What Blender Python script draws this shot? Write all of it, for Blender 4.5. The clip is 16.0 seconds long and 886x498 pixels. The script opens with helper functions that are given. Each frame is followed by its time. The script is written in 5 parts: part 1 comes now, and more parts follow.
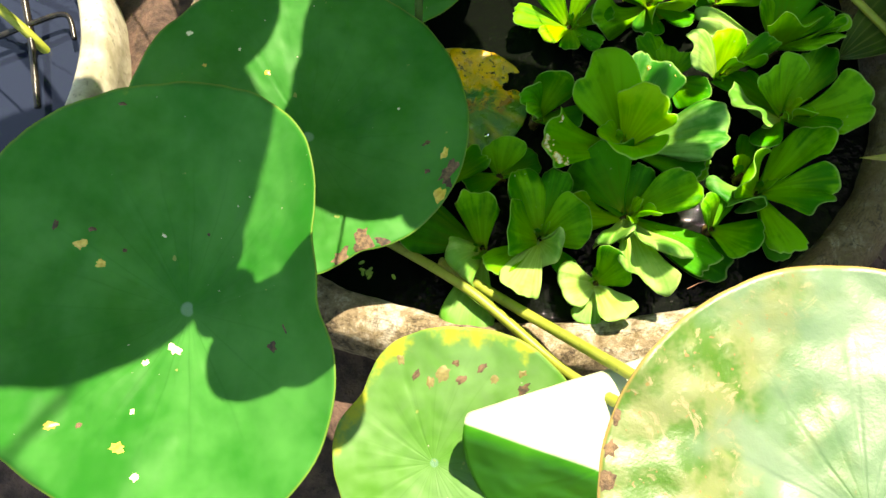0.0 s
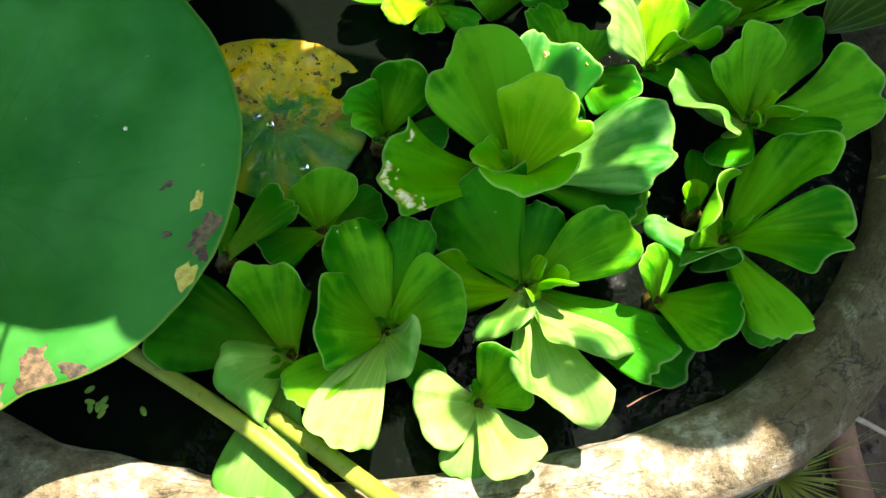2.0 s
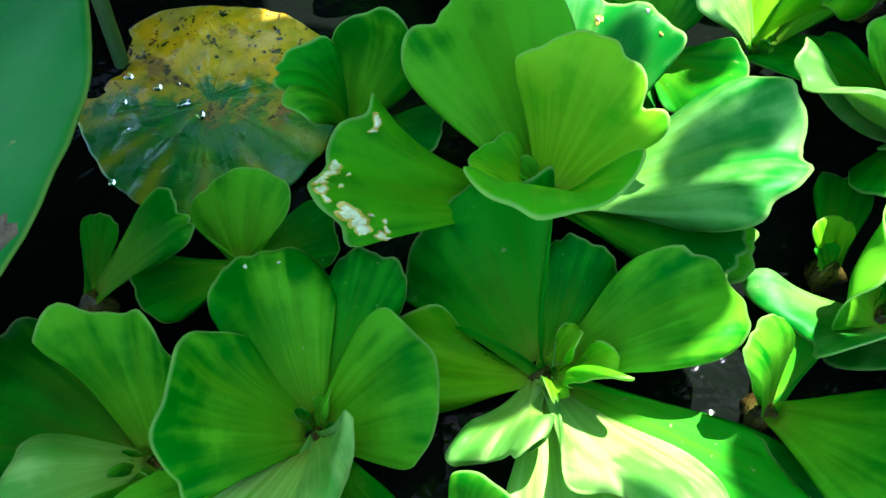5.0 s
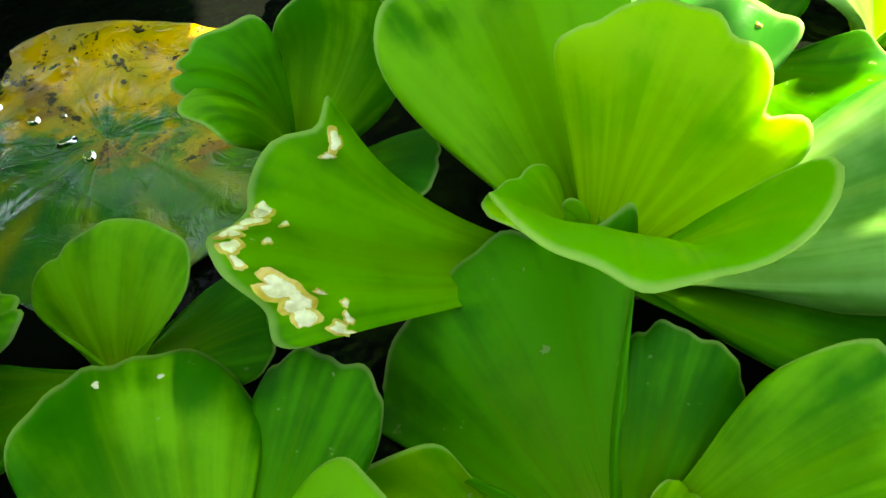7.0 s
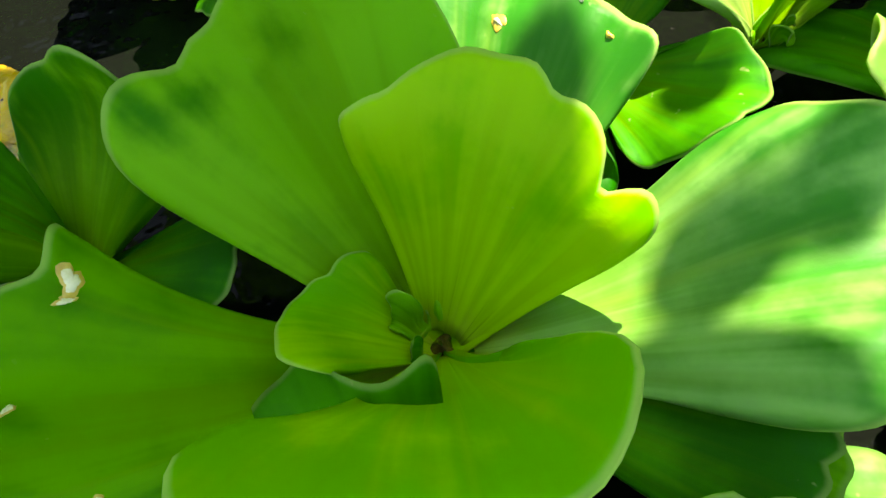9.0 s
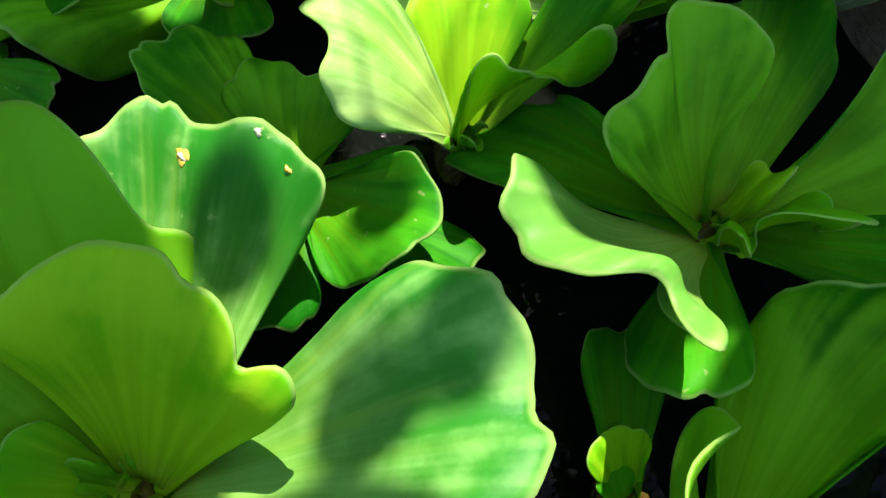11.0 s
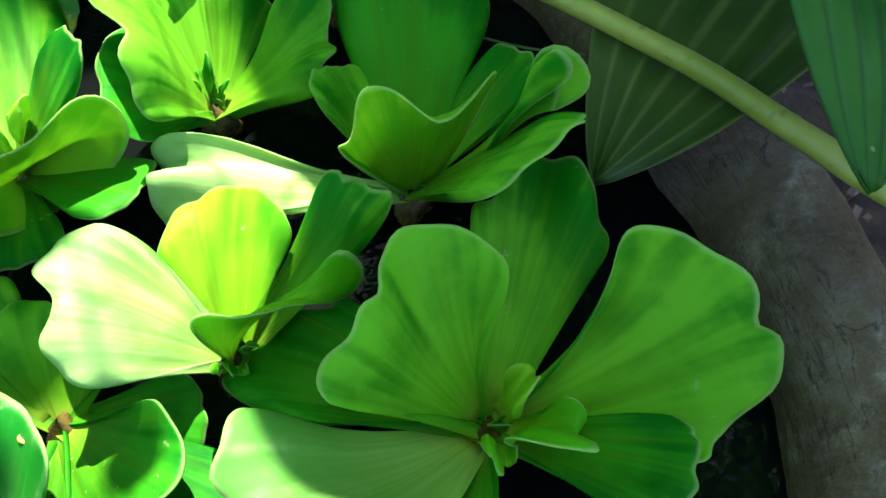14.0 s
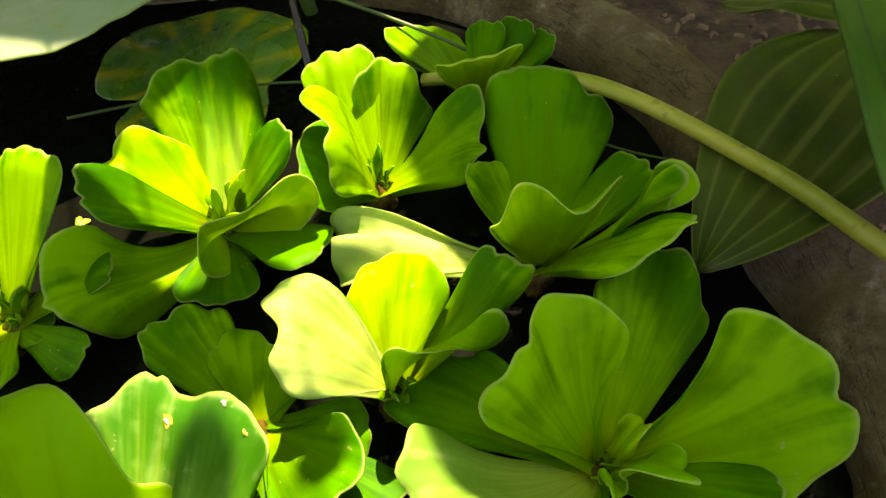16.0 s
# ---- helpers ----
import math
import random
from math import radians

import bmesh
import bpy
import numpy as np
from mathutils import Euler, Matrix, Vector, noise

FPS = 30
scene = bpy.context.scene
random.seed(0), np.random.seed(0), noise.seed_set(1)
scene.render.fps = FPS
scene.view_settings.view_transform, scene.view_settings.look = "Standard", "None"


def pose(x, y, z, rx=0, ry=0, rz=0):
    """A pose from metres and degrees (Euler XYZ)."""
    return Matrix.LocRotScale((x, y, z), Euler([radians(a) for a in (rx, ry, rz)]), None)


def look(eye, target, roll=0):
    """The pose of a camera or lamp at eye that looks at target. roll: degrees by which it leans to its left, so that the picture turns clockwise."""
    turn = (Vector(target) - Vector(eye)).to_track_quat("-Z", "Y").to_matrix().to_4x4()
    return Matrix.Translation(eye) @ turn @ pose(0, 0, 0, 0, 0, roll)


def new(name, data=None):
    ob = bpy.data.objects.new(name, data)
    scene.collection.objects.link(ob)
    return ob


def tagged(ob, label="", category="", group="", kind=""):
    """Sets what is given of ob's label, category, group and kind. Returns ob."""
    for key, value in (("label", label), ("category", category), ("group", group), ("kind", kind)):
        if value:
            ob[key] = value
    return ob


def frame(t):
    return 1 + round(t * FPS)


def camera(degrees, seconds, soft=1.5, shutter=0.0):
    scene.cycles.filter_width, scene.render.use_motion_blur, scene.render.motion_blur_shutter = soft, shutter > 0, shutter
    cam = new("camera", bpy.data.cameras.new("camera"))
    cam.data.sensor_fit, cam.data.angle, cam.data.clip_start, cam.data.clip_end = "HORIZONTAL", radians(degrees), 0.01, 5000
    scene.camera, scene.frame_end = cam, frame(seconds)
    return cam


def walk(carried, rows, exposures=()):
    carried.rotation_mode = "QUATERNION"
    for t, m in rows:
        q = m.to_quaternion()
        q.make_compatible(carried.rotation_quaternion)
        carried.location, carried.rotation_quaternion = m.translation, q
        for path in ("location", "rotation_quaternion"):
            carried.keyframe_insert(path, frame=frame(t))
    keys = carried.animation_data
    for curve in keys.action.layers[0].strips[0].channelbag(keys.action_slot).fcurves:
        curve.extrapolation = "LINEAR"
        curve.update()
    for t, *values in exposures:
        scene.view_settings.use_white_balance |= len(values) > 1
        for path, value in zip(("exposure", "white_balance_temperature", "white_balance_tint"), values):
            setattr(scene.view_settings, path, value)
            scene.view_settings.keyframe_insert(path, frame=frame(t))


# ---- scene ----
cam = camera(64.8, 16.0)
PATH = [
    (0, (0.213, 0.264, 0.598), (0.146, 0.957, -1.277), -5.8),
    (0.5, (0.235, 0.275, 0.571), (0.211, 0.951, -1.311), -4.9),
    (1, (0.261, 0.309, 0.526), (0.267, 1.006, -1.349), -4.7),
    (1.5, (0.278, 0.351, 0.447), (0.411, 1.118, -1.396), 3.8),
    (2, (0.293, 0.38, 0.381), (0.396, 1.159, -1.458), 3.2),
    (2.5, (0.298, 0.393, 0.344), (0.353, 1.167, -1.499), 0.6),
    (3, (0.305, 0.423, 0.326), (0.4, 1.032, -1.577), 7.7),
    (3.5, (0.32, 0.44, 0.311), (0.414, 1.074, -1.584), 8.3),
    (4, (0.328, 0.436, 0.29), (0.367, 1.18, -1.566), 3.5),
    (4.2, (0.328, 0.428, 0.285), (0.335, 1.243, -1.542), 0.8),
    (6.3, (0.34, 0.461, 0.178), (0.231, 1.498, -1.529), -6.4),
    (6.5, (0.334, 0.466, 0.174), (0.226, 1.551, -1.502), -6.3),
    (7, (0.325, 0.482, 0.161), (0.296, 1.643, -1.467), -2.5),
    (7.5, (0.325, 0.492, 0.154), (0.417, 1.721, -1.422), 0.7),
    (8, (0.343, 0.506, 0.159), (0.36, 1.617, -1.505), -3.6),
    (8.2, (0.347, 0.512, 0.156), (0.353, 1.588, -1.53), -4.8),
    (10.3, (0.381, 0.537, 0.173), (0.626, 1.335, -1.645), 3.9),
    (10.5, (0.385, 0.538, 0.178), (0.663, 1.338, -1.634), 5.6),
    (11, (0.411, 0.549, 0.179), (0.74, 1.345, -1.626), 7.2),
    (11.5, (0.424, 0.556, 0.178), (0.739, 1.361, -1.625), 4.9),
    (12, (0.435, 0.562, 0.18), (0.766, 1.378, -1.615), 5.1),
    (12.5, (0.451, 0.565, 0.181), (0.801, 1.382, -1.611), 5.1),
    (13, (0.467, 0.563, 0.185), (0.829, 1.4, -1.595), 3.8),
    (13.5, (0.469, 0.561, 0.194), (0.827, 1.455, -1.559), 1.1),
    (14, (0.477, 0.565, 0.199), (0.871, 1.492, -1.529), 1.7),
    (14.5, (0.476, 0.567, 0.208), (0.879, 1.565, -1.478), 1.4),
    (15, (0.466, 0.561, 0.218), (0.839, 1.636, -1.426), 0.5),
    (15.5, (0.453, 0.554, 0.231), (0.755, 1.709, -1.373), -1.8),
    (16, (0.448, 0.546, 0.236), (0.711, 1.706, -1.371), -2.4),
]
EXPOSURES = [(0.0, 2.08, 8400, 8), (1.0, 2.05, 8300, 8), (1.5, 2.6, 8100, 7), (2.2, 2.35, 6800, 5), (3.0, 2.4, 6200, 3), (4.2, 2.55, 5700, 0), (6.3, 2.9, 7200, 4), (7.2, 3.1, 9000, 8), (8.2, 3.05, 9000, 8), (10.3, 2.0, 6700, 18), (11.5, 1.97, 6600, 18), (12.5, 2.3, 6500, 18), (14.0, 2.58, 5900, 17), (14.6, 2.72, 6400, 17), (15.0, 2.75, 8200, 18), (15.4, 2.65, 10700, 25), (16.0, 2.42, 11800, 31)]
walk(cam, [(t, look(eye, target, roll)) for t, eye, target, roll in PATH], EXPOSURES)

# ---- light ----
SUN = Vector((0.25, 0.50, 1.0)).normalized()
sun_data = bpy.data.lights.new("sun", "SUN")
sun_data.energy, sun_data.angle, sun_data.color = 4.1, radians(0.42), (1.0, 0.96, 0.88)
sun = new("sun", sun_data)
sun.matrix_world = look(SUN * 5, (0, 0, 0))
world = bpy.data.worlds.new("world")
scene.world = world
world.use_nodes = True
wn = world.node_tree.nodes
sky = wn.new("ShaderNodeTexSky")
sky.sky_type, sky.sun_disc = "NISHITA", False
sky.sun_elevation, sky.sun_rotation = math.asin(SUN.z), math.atan2(SUN.x, SUN.y)
wn["Background"].inputs["Strength"].default_value = 0.108
world.node_tree.links.new(sky.outputs[0], wn["Background"].inputs["Color"])


# ---- materials ----
class Mat:
    """A small helper to wire node materials."""

    def __init__(self, name):
        self.m = bpy.data.materials.new(name)
        self.m.use_nodes = True
        self.t = self.m.node_tree
        self.bsdf = self.t.nodes["Principled BSDF"]
        self.out = self.t.nodes["Material Output"]

    def node(self, kind, **inputs):
        n = self.t.nodes.new(kind)
        for k, v in inputs.items():
            self.put(n.inputs[k.replace("_", " ")], v)
        return n

    def put(self, socket, v):
        if hasattr(v, "is_output"):
            self.t.links.new(v, socket)
        else:
            socket.default_value = v

    def noise(self, scale, detail=3.0, rough=0.55, vec=None, distort=0.0):
        n = self.node("ShaderNodeTexNoise", Scale=scale, Detail=detail, Roughness=rough, Distortion=distort)
        self.put(n.inputs["Vector"], vec if vec is not None else self.node("ShaderNodeTexCoord").outputs["Object"])
        return n.outputs["Fac"]

    def ramp(self, fac, stops):
        n = self.node("ShaderNodeValToRGB", Fac=fac)
        e = n.color_ramp.elements
        while len(e) < len(stops):
            e.new(0.5)
        for el, (p, c) in zip(e, stops):
            el.position, el.color = p, (*c, 1) if len(c) == 3 else c
        return n.outputs["Color"]

    def step(self, v, lo, hi):
        n = self.node("ShaderNodeMapRange")
        n.interpolation_type = "SMOOTHSTEP"
        for k, x in (("Value", v), ("From Min", lo), ("From Max", hi)):
            self.put(n.inputs[k], x)
        return n.outputs["Result"]

    def math(self, op, a, b=0.0):
        n = self.node("ShaderNodeMath")
        n.operation = op
        self.put(n.inputs[0], a)
        self.put(n.inputs[1], b)
        return n.outputs[0]

    def mix(self, fac, a, b, kind="MIX"):
        n = self.node("ShaderNodeMix")
        n.data_type, n.blend_type = "RGBA", kind
        self.put(n.inputs["Factor"], fac)
        for sock, v in ((n.inputs[6], a), (n.inputs[7], b)):
            self.put(sock, (*v, 1) if isinstance(v, tuple) and len(v) == 3 else v)
        return n.outputs[2]

    def bump(self, height, strength, dist, normal=None):
        n = self.node("ShaderNodeBump", Height=height, Strength=strength, Distance=dist)
        if normal is not None:
            self.put(n.inputs["Normal"], normal)
        return n.outputs["Normal"]

    def set(self, **kw):
        for k, v in kw.items():
            self.put(self.bsdf.inputs[k.replace("_", " ")], (*v, 1) if isinstance(v, tuple) and len(v) == 3 else v)
        return self

    def thin(self, colour, share):
        """Lets light through a thin blade."""
        tr = self.node("ShaderNodeBsdfTranslucent")
        self.put(tr.inputs["Color"], colour if not isinstance(colour, tuple) else (*colour, 1))
        mx = self.node("ShaderNodeMixShader", Fac=share)
        self.t.links.new(self.bsdf.outputs[0], mx.inputs[1])
        self.t.links.new(tr.outputs[0], mx.inputs[2])
        self.t.links.new(mx.outputs[0], self.out.inputs["Surface"])
        return self

    def uv(self):
        s = self.node("ShaderNodeSeparateXYZ")
        self.put(s.inputs[0], self.node("ShaderNodeTexCoord").outputs["UV"])
        return s.outputs[0], s.outputs[1]

    def random(self):
        return self.node("ShaderNodeObjectInfo").outputs["Random"]


def simple_material(name, a, b, scale, rough=0.6, bump=0.0, fine=0.0, glow=None, share=0.3):
    m = Mat(name)
    col = m.mix(m.step(m.noise(scale, 4.0, 0.6), 0.3, 0.7), a, b)
    if fine:
        col = m.mix(m.math("MULTIPLY", m.step(m.noise(scale * 6, 3.0), 0.6, 0.7), fine), col, tuple(c * 0.3 for c in a))
    m.set(Base_Color=col, Roughness=rough)
    if bump:
        m.set(Normal=m.bump(m.noise(scale * 3, 4.0, 0.6), 0.6, bump))
    if glow:
        m.thin(m.mix(0.5, col, glow), share)
    return m.m


def lettuce_material(name, deep, light, glow, scorch=0.0, gloss=0.10, share=0.50):
    """A velvety, ribbed leaf: u runs across the fan (-1..1), v from foot (0) to rim (1)."""
    m = Mat(name)
    u, v = m.uv()
    rnd = m.random()

    def streaks(across, along, scale, detail):
        c = m.node("ShaderNodeCombineXYZ", X=m.math("MULTIPLY", u, across), Y=m.math("MULTIPLY", v, along), Z=m.math("MULTIPLY", rnd, 37.0))
        return m.noise(scale, detail, 0.55, c.outputs[0])

    broad = streaks(4.5, 0.55, 1.7, 2.0)
    fine = streaks(13.0, 0.7, 2.0, 2.0)
    fan = streaks(5.2, 0.35, 1.8, 1.5)
    big = m.noise(38.0, 2.5, 0.5)
    mottle = m.noise(130.0, 3.0, 0.6)
    tone = m.math("ADD", m.math("MULTIPLY", big, 0.62), m.math("MULTIPLY", broad, 0.38))
    tone = m.math("ADD", tone, m.math("MULTIPLY", m.math("SUBTRACT", mottle, 0.5), 0.22))
    tone = m.math("ADD", tone, m.math("MULTIPLY", m.math("SUBTRACT", rnd, 0.5), 0.22))
    green = m.mix(m.step(tone, 0.39, 0.61), deep, light)
    bright = (light[0] * 1.5 + 0.03, light[1] * 1.2 + 0.03, light[2] * 1.2)
    fade = m.step(m.math("ADD", v, m.math("MULTIPLY", big, 0.5)), 1.20, 0.45)
    green = m.mix(m.math("MULTIPLY", m.math("MULTIPLY", m.step(fan, 0.42, 0.66), fade), 0.50), green, bright)
    # darker streaks, strongest in the half nearest the foot
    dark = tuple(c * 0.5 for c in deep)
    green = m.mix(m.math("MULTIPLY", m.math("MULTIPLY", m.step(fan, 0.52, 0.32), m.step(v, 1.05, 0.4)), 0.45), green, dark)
    vein = m.math("MULTIPLY", m.step(fine, 0.60, 0.70), m.step(v, 1.0, 0.25))
    green = m.mix(m.math("MULTIPLY", vein, 0.22), green, bright)
    # thin dark lines between the veins, fading out away from the foot
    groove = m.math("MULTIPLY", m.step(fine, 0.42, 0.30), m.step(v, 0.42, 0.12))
    reach = m.math("ADD", v, m.math("MULTIPLY", m.math("SUBTRACT", fan, 0.5), 1.6))
    warm = (deep[0] * 0.4 + light[0] * 0.6 + 0.10, light[1] * 0.85 + 0.06, light[2] * 0.5)
    green = m.mix(m.math("MULTIPLY", m.step(reach, 0.85, 0.15), 0.62), green, warm)
    green = m.mix(m.math("MULTIPLY", m.step(m.math("ADD", v, m.math("MULTIPLY", broad, 0.2)), 0.40, 0.12), 0.8), green, (0.34, 0.44, 0.03))
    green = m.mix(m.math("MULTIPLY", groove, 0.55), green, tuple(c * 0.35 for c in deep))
    green = m.mix(m.math("MULTIPLY", m.step(v, 0.978, 0.996), 0.65), green, (0.36, 0.52, 0.14))
    fleck = m.math("MULTIPLY", m.step(m.noise(260.0, 2.0), 0.70, 0.74), m.step(m.noise(24.0, 2.0), 0.52, 0.62))
    green = m.mix(m.math("MULTIPLY", fleck, 0.6), green, (0.40, 0.46, 0.16))
    if scorch:
        burn = m.math("ADD", m.noise(110.0, 4.0, 0.62), m.math("MULTIPLY", m.math("MULTIPLY", m.step(v, 0.80, 1.0), m.noise(30.0, 1.0)), scorch * 1.8))
        green = m.mix(m.step(burn, 0.89, 0.93), green, (0.50, 0.33, 0.05))
        green = m.mix(m.step(burn, 0.95, 0.99), green, (0.72, 0.66, 0.44))
    bump = m.bump(m.math("ADD", m.math("MULTIPLY", fine, 0.6), m.math("ADD", fan, broad)), 0.12, 0.0010, m.bump(m.noise(800.0, 2.0), 0.22, 0.0003))
    m.set(Base_Color=green, Roughness=m.math("ADD", 0.44, m.math("MULTIPLY", mottle, 0.18)), Specular_IOR_Level=gloss, Normal=bump)
    m.thin(m.mix(0.38, green, glow, "MIX"), share)
    return m.m


# sun pallor is put into p and l; d serves old and shaded leaves
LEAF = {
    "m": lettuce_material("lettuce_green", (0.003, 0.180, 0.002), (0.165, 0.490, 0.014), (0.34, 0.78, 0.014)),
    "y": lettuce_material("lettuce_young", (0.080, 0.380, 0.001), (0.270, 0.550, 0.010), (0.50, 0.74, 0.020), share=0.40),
    "p": lettuce_material("lettuce_velvet_sunlit", (0.008, 0.195, 0.006), (0.200, 0.460, 0.105), (0.36, 0.74, 0.08), gloss=0.26, share=0.42),
    "d": lettuce_material("lettuce_old_shaded", (0.003, 0.150, 0.002), (0.045, 0.330, 0.006), (0.13, 0.55, 0.010)),
    "l": lettuce_material("lettuce_pale_sunlit", (0.110, 0.340, 0.040), (0.370, 0.570, 0.160), (0.53, 0.80, 0.070), gloss=0.26, share=0.42),
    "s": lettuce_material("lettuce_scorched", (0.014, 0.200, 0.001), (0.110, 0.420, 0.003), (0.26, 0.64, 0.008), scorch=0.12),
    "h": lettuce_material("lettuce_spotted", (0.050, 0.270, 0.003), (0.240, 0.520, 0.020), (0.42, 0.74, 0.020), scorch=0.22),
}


def lotus_material(name, deep, light, glow, decay=0.0, wax=0.5, share=0.40):
    """A waxy round leaf: u is the angle (0..1), v the way from centre to rim."""
    m = Mat(name)
    u, v = m.uv()
    big = m.noise(14.0, 4.0, 0.6)
    green = m.mix(m.step(big, 0.3, 0.75), deep, light)
    wob = m.math("ADD", u, m.math("MULTIPLY", m.noise(12.0, 2.0), 0.022))
    veins = m.math("POWER", m.math("ABSOLUTE", m.math("COSINE", m.math("MULTIPLY", wob, math.pi * 21))), 160.0)
    veins = m.math("MULTIPLY", veins, m.step(v, 1.0, 0.1))
    green = m.mix(m.math("MULTIPLY", veins, 0.30), green, tuple(c * 0.55 for c in deep))
    green = m.mix(m.step(v, 0.040, 0.025), green, (0.16, 0.32, 0.18))
    green = m.mix(m.math("MULTIPLY", m.step(v, 0.988, 0.998), 0.45), green, (0.30, 0.36, 0.06))
    spots = m.step(m.noise(70.0, 3.0, 0.5), 0.735, 0.76)
    green = m.mix(m.math("MULTIPLY", spots, 0.75), green, (0.36, 0.36, 0.10))
    specks = m.step(m.noise(210.0, 1.0, 0.5), 0.80, 0.82)
    green = m.mix(specks, green, (0.55, 0.50, 0.36))
    edge = m.math("ADD", m.math("MULTIPLY", m.noise(16.0, 5.0, 0.65), 1.0), m.math("MULTIPLY", m.step(v, 0.6, 1.0), 0.12 + decay))
    green = m.mix(m.step(edge, 0.80, 0.92), green, (0.42, 0.46, 0.05))
    green = m.mix(m.step(edge, 0.96, 1.02), green, (0.16, 0.09, 0.035))
    m.set(Base_Color=green, Roughness=wax, Specular_IOR_Level=0.18,
          Normal=m.bump(veins, -0.25, 0.0010, m.bump(m.noise(60.0, 4.0, 0.6), 0.2, 0.002)))
    m.thin(m.mix(0.6, green, glow), share)
    return m.m


def decayed_material(name, shift):
    """A dying leaf: green and slimy on one side, yellow and brown-spotted on the other."""
    m = Mat(name)
    u, v = m.uv()
    xyz = m.node("ShaderNodeSeparateXYZ")
    m.put(xyz.inputs[0], m.node("ShaderNodeTexCoord").outputs["Object"])
    side = m.math("ADD", m.math("MULTIPLY", xyz.outputs[1], 14.0), m.math("MULTIPLY", m.math("SUBTRACT", m.noise(40.0, 4.0, 0.65), 0.5), 2.2))
    green = m.mix(m.step(m.noise(60.0, 4.0), 0.35, 0.65), (0.012, 0.120, 0.022), (0.050, 0.160, 0.012))
    ray = m.math("POWER", m.math("ABSOLUTE", m.math("COSINE", m.math("MULTIPLY", u, math.pi * 13))), 8.0)
    green = m.mix(m.math("MULTIPLY", m.math("MULTIPLY", ray, m.step(v, 0.35, 0.8)), 0.7), green, (0.300, 0.260, 0.010))
    yellow = m.mix(m.step(m.noise(50.0, 4.0), 0.40, 0.62), (0.660, 0.330, 0.004), (0.400, 0.250, 0.006))
    yellow = m.mix(m.step(m.noise(34.0, 5.0, 0.65), 0.54, 0.62), yellow, (0.260, 0.110, 0.012))
    speck = m.math("MAXIMUM", m.step(m.noise(190.0, 3.0, 0.65), 0.60, 0.64), m.step(m.noise(60.0, 5.0, 0.75), 0.60, 0.64))
    yellow = m.mix(speck, yellow, (0.022, 0.010, 0.004))
    col = m.mix(m.step(side, -0.10 + shift, 0.25 + shift), green, yellow)
    scar = m.step(m.noise(85.0, 4.0, 0.7, distort=0.6), 0.66, 0.70)
    col = m.mix(m.math("MULTIPLY", scar, 0.8), col, (0.120, 0.070, 0.030))
    m.set(Base_Color=col, Roughness=m.ramp(m.noise(45.0, 3.0), [(0.42, (0.08,) * 3), (0.58, (0.45,) * 3)]), Specular_IOR_Level=0.5, Normal=m.bump(m.noise(70.0, 4.0, 0.6, distort=1.0), 0.45, 0.003))
    return m.m


LOTUS = lotus_material("lotus_green", (0.008, 0.150, 0.010), (0.060, 0.260, 0.050), (0.06, 0.50, 0.012), wax=0.52)
# lightened base stands in for the sky sheen on the far leaf
LOTUS_PALE = lotus_material("lotus_pale", (0.200, 0.360, 0.190), (0.340, 0.470, 0.330), (0.30, 0.55, 0.03), decay=0.10, wax=0.36)
LOTUS_YELLOW = lotus_material("lotus_yellowing", (0.070, 0.230, 0.025), (0.160, 0.310, 0.110), (0.24, 0.46, 0.02), decay=0.20)


def mottled_material():
    """An ageing leaf: waxy pale green with yellow-green islands, bleached scratches and brown specks towards one side."""
    m = Mat("lotus_mottled")
    u, v = m.uv()
    xyz = m.node("ShaderNodeSeparateXYZ")
    m.put(xyz.inputs[0], m.node("ShaderNodeTexCoord").outputs["Object"])
    side = m.step(m.math("ADD", m.math("MULTIPLY", xyz.outputs[0], 9.0), m.math("MULTIPLY", m.noise(28.0, 3.0), 1.6)), 0.78, 0.30)
    pale = m.mix(m.step(m.noise(20.0, 3.0), 0.35, 0.65), (0.075, 0.145, 0.070), (0.120, 0.180, 0.112))
    isle = m.mix(m.step(m.noise(42.0, 4.0, 0.6), 0.44, 0.58), (0.034, 0.100, 0.003), (0.130, 0.155, 0.055))
    col = m.mix(side, pale, isle)
    rub = m.math("MULTIPLY", m.step(m.noise(90.0, 5.0, 0.7, distort=1.2), 0.57, 0.66), side)
    col = m.mix(m.math("MULTIPLY", rub, 0.75), col, (0.270, 0.215, 0.120))
    speck = m.math("MULTIPLY", m.step(m.noise(300.0, 2.0), 0.66, 0.70), side)
    col = m.mix(m.math("MULTIPLY", speck, 0.7), col, (0.200, 0.110, 0.040))
    col = m.mix(m.step(v, 0.985, 0.998), col, (0.260, 0.180, 0.050))
    m.set(Base_Color=col, Roughness=0.42, Specular_IOR_Level=0.4, Sheen_Weight=0.1, Normal=m.bump(m.noise(70.0, 5.0, 0.65), 0.35, 0.002))
    m.thin(m.mix(0.5, col, (0.30, 0.55, 0.03)), 0.08)
    return m.m


LOTUS_MOTTLED = mottled_material()


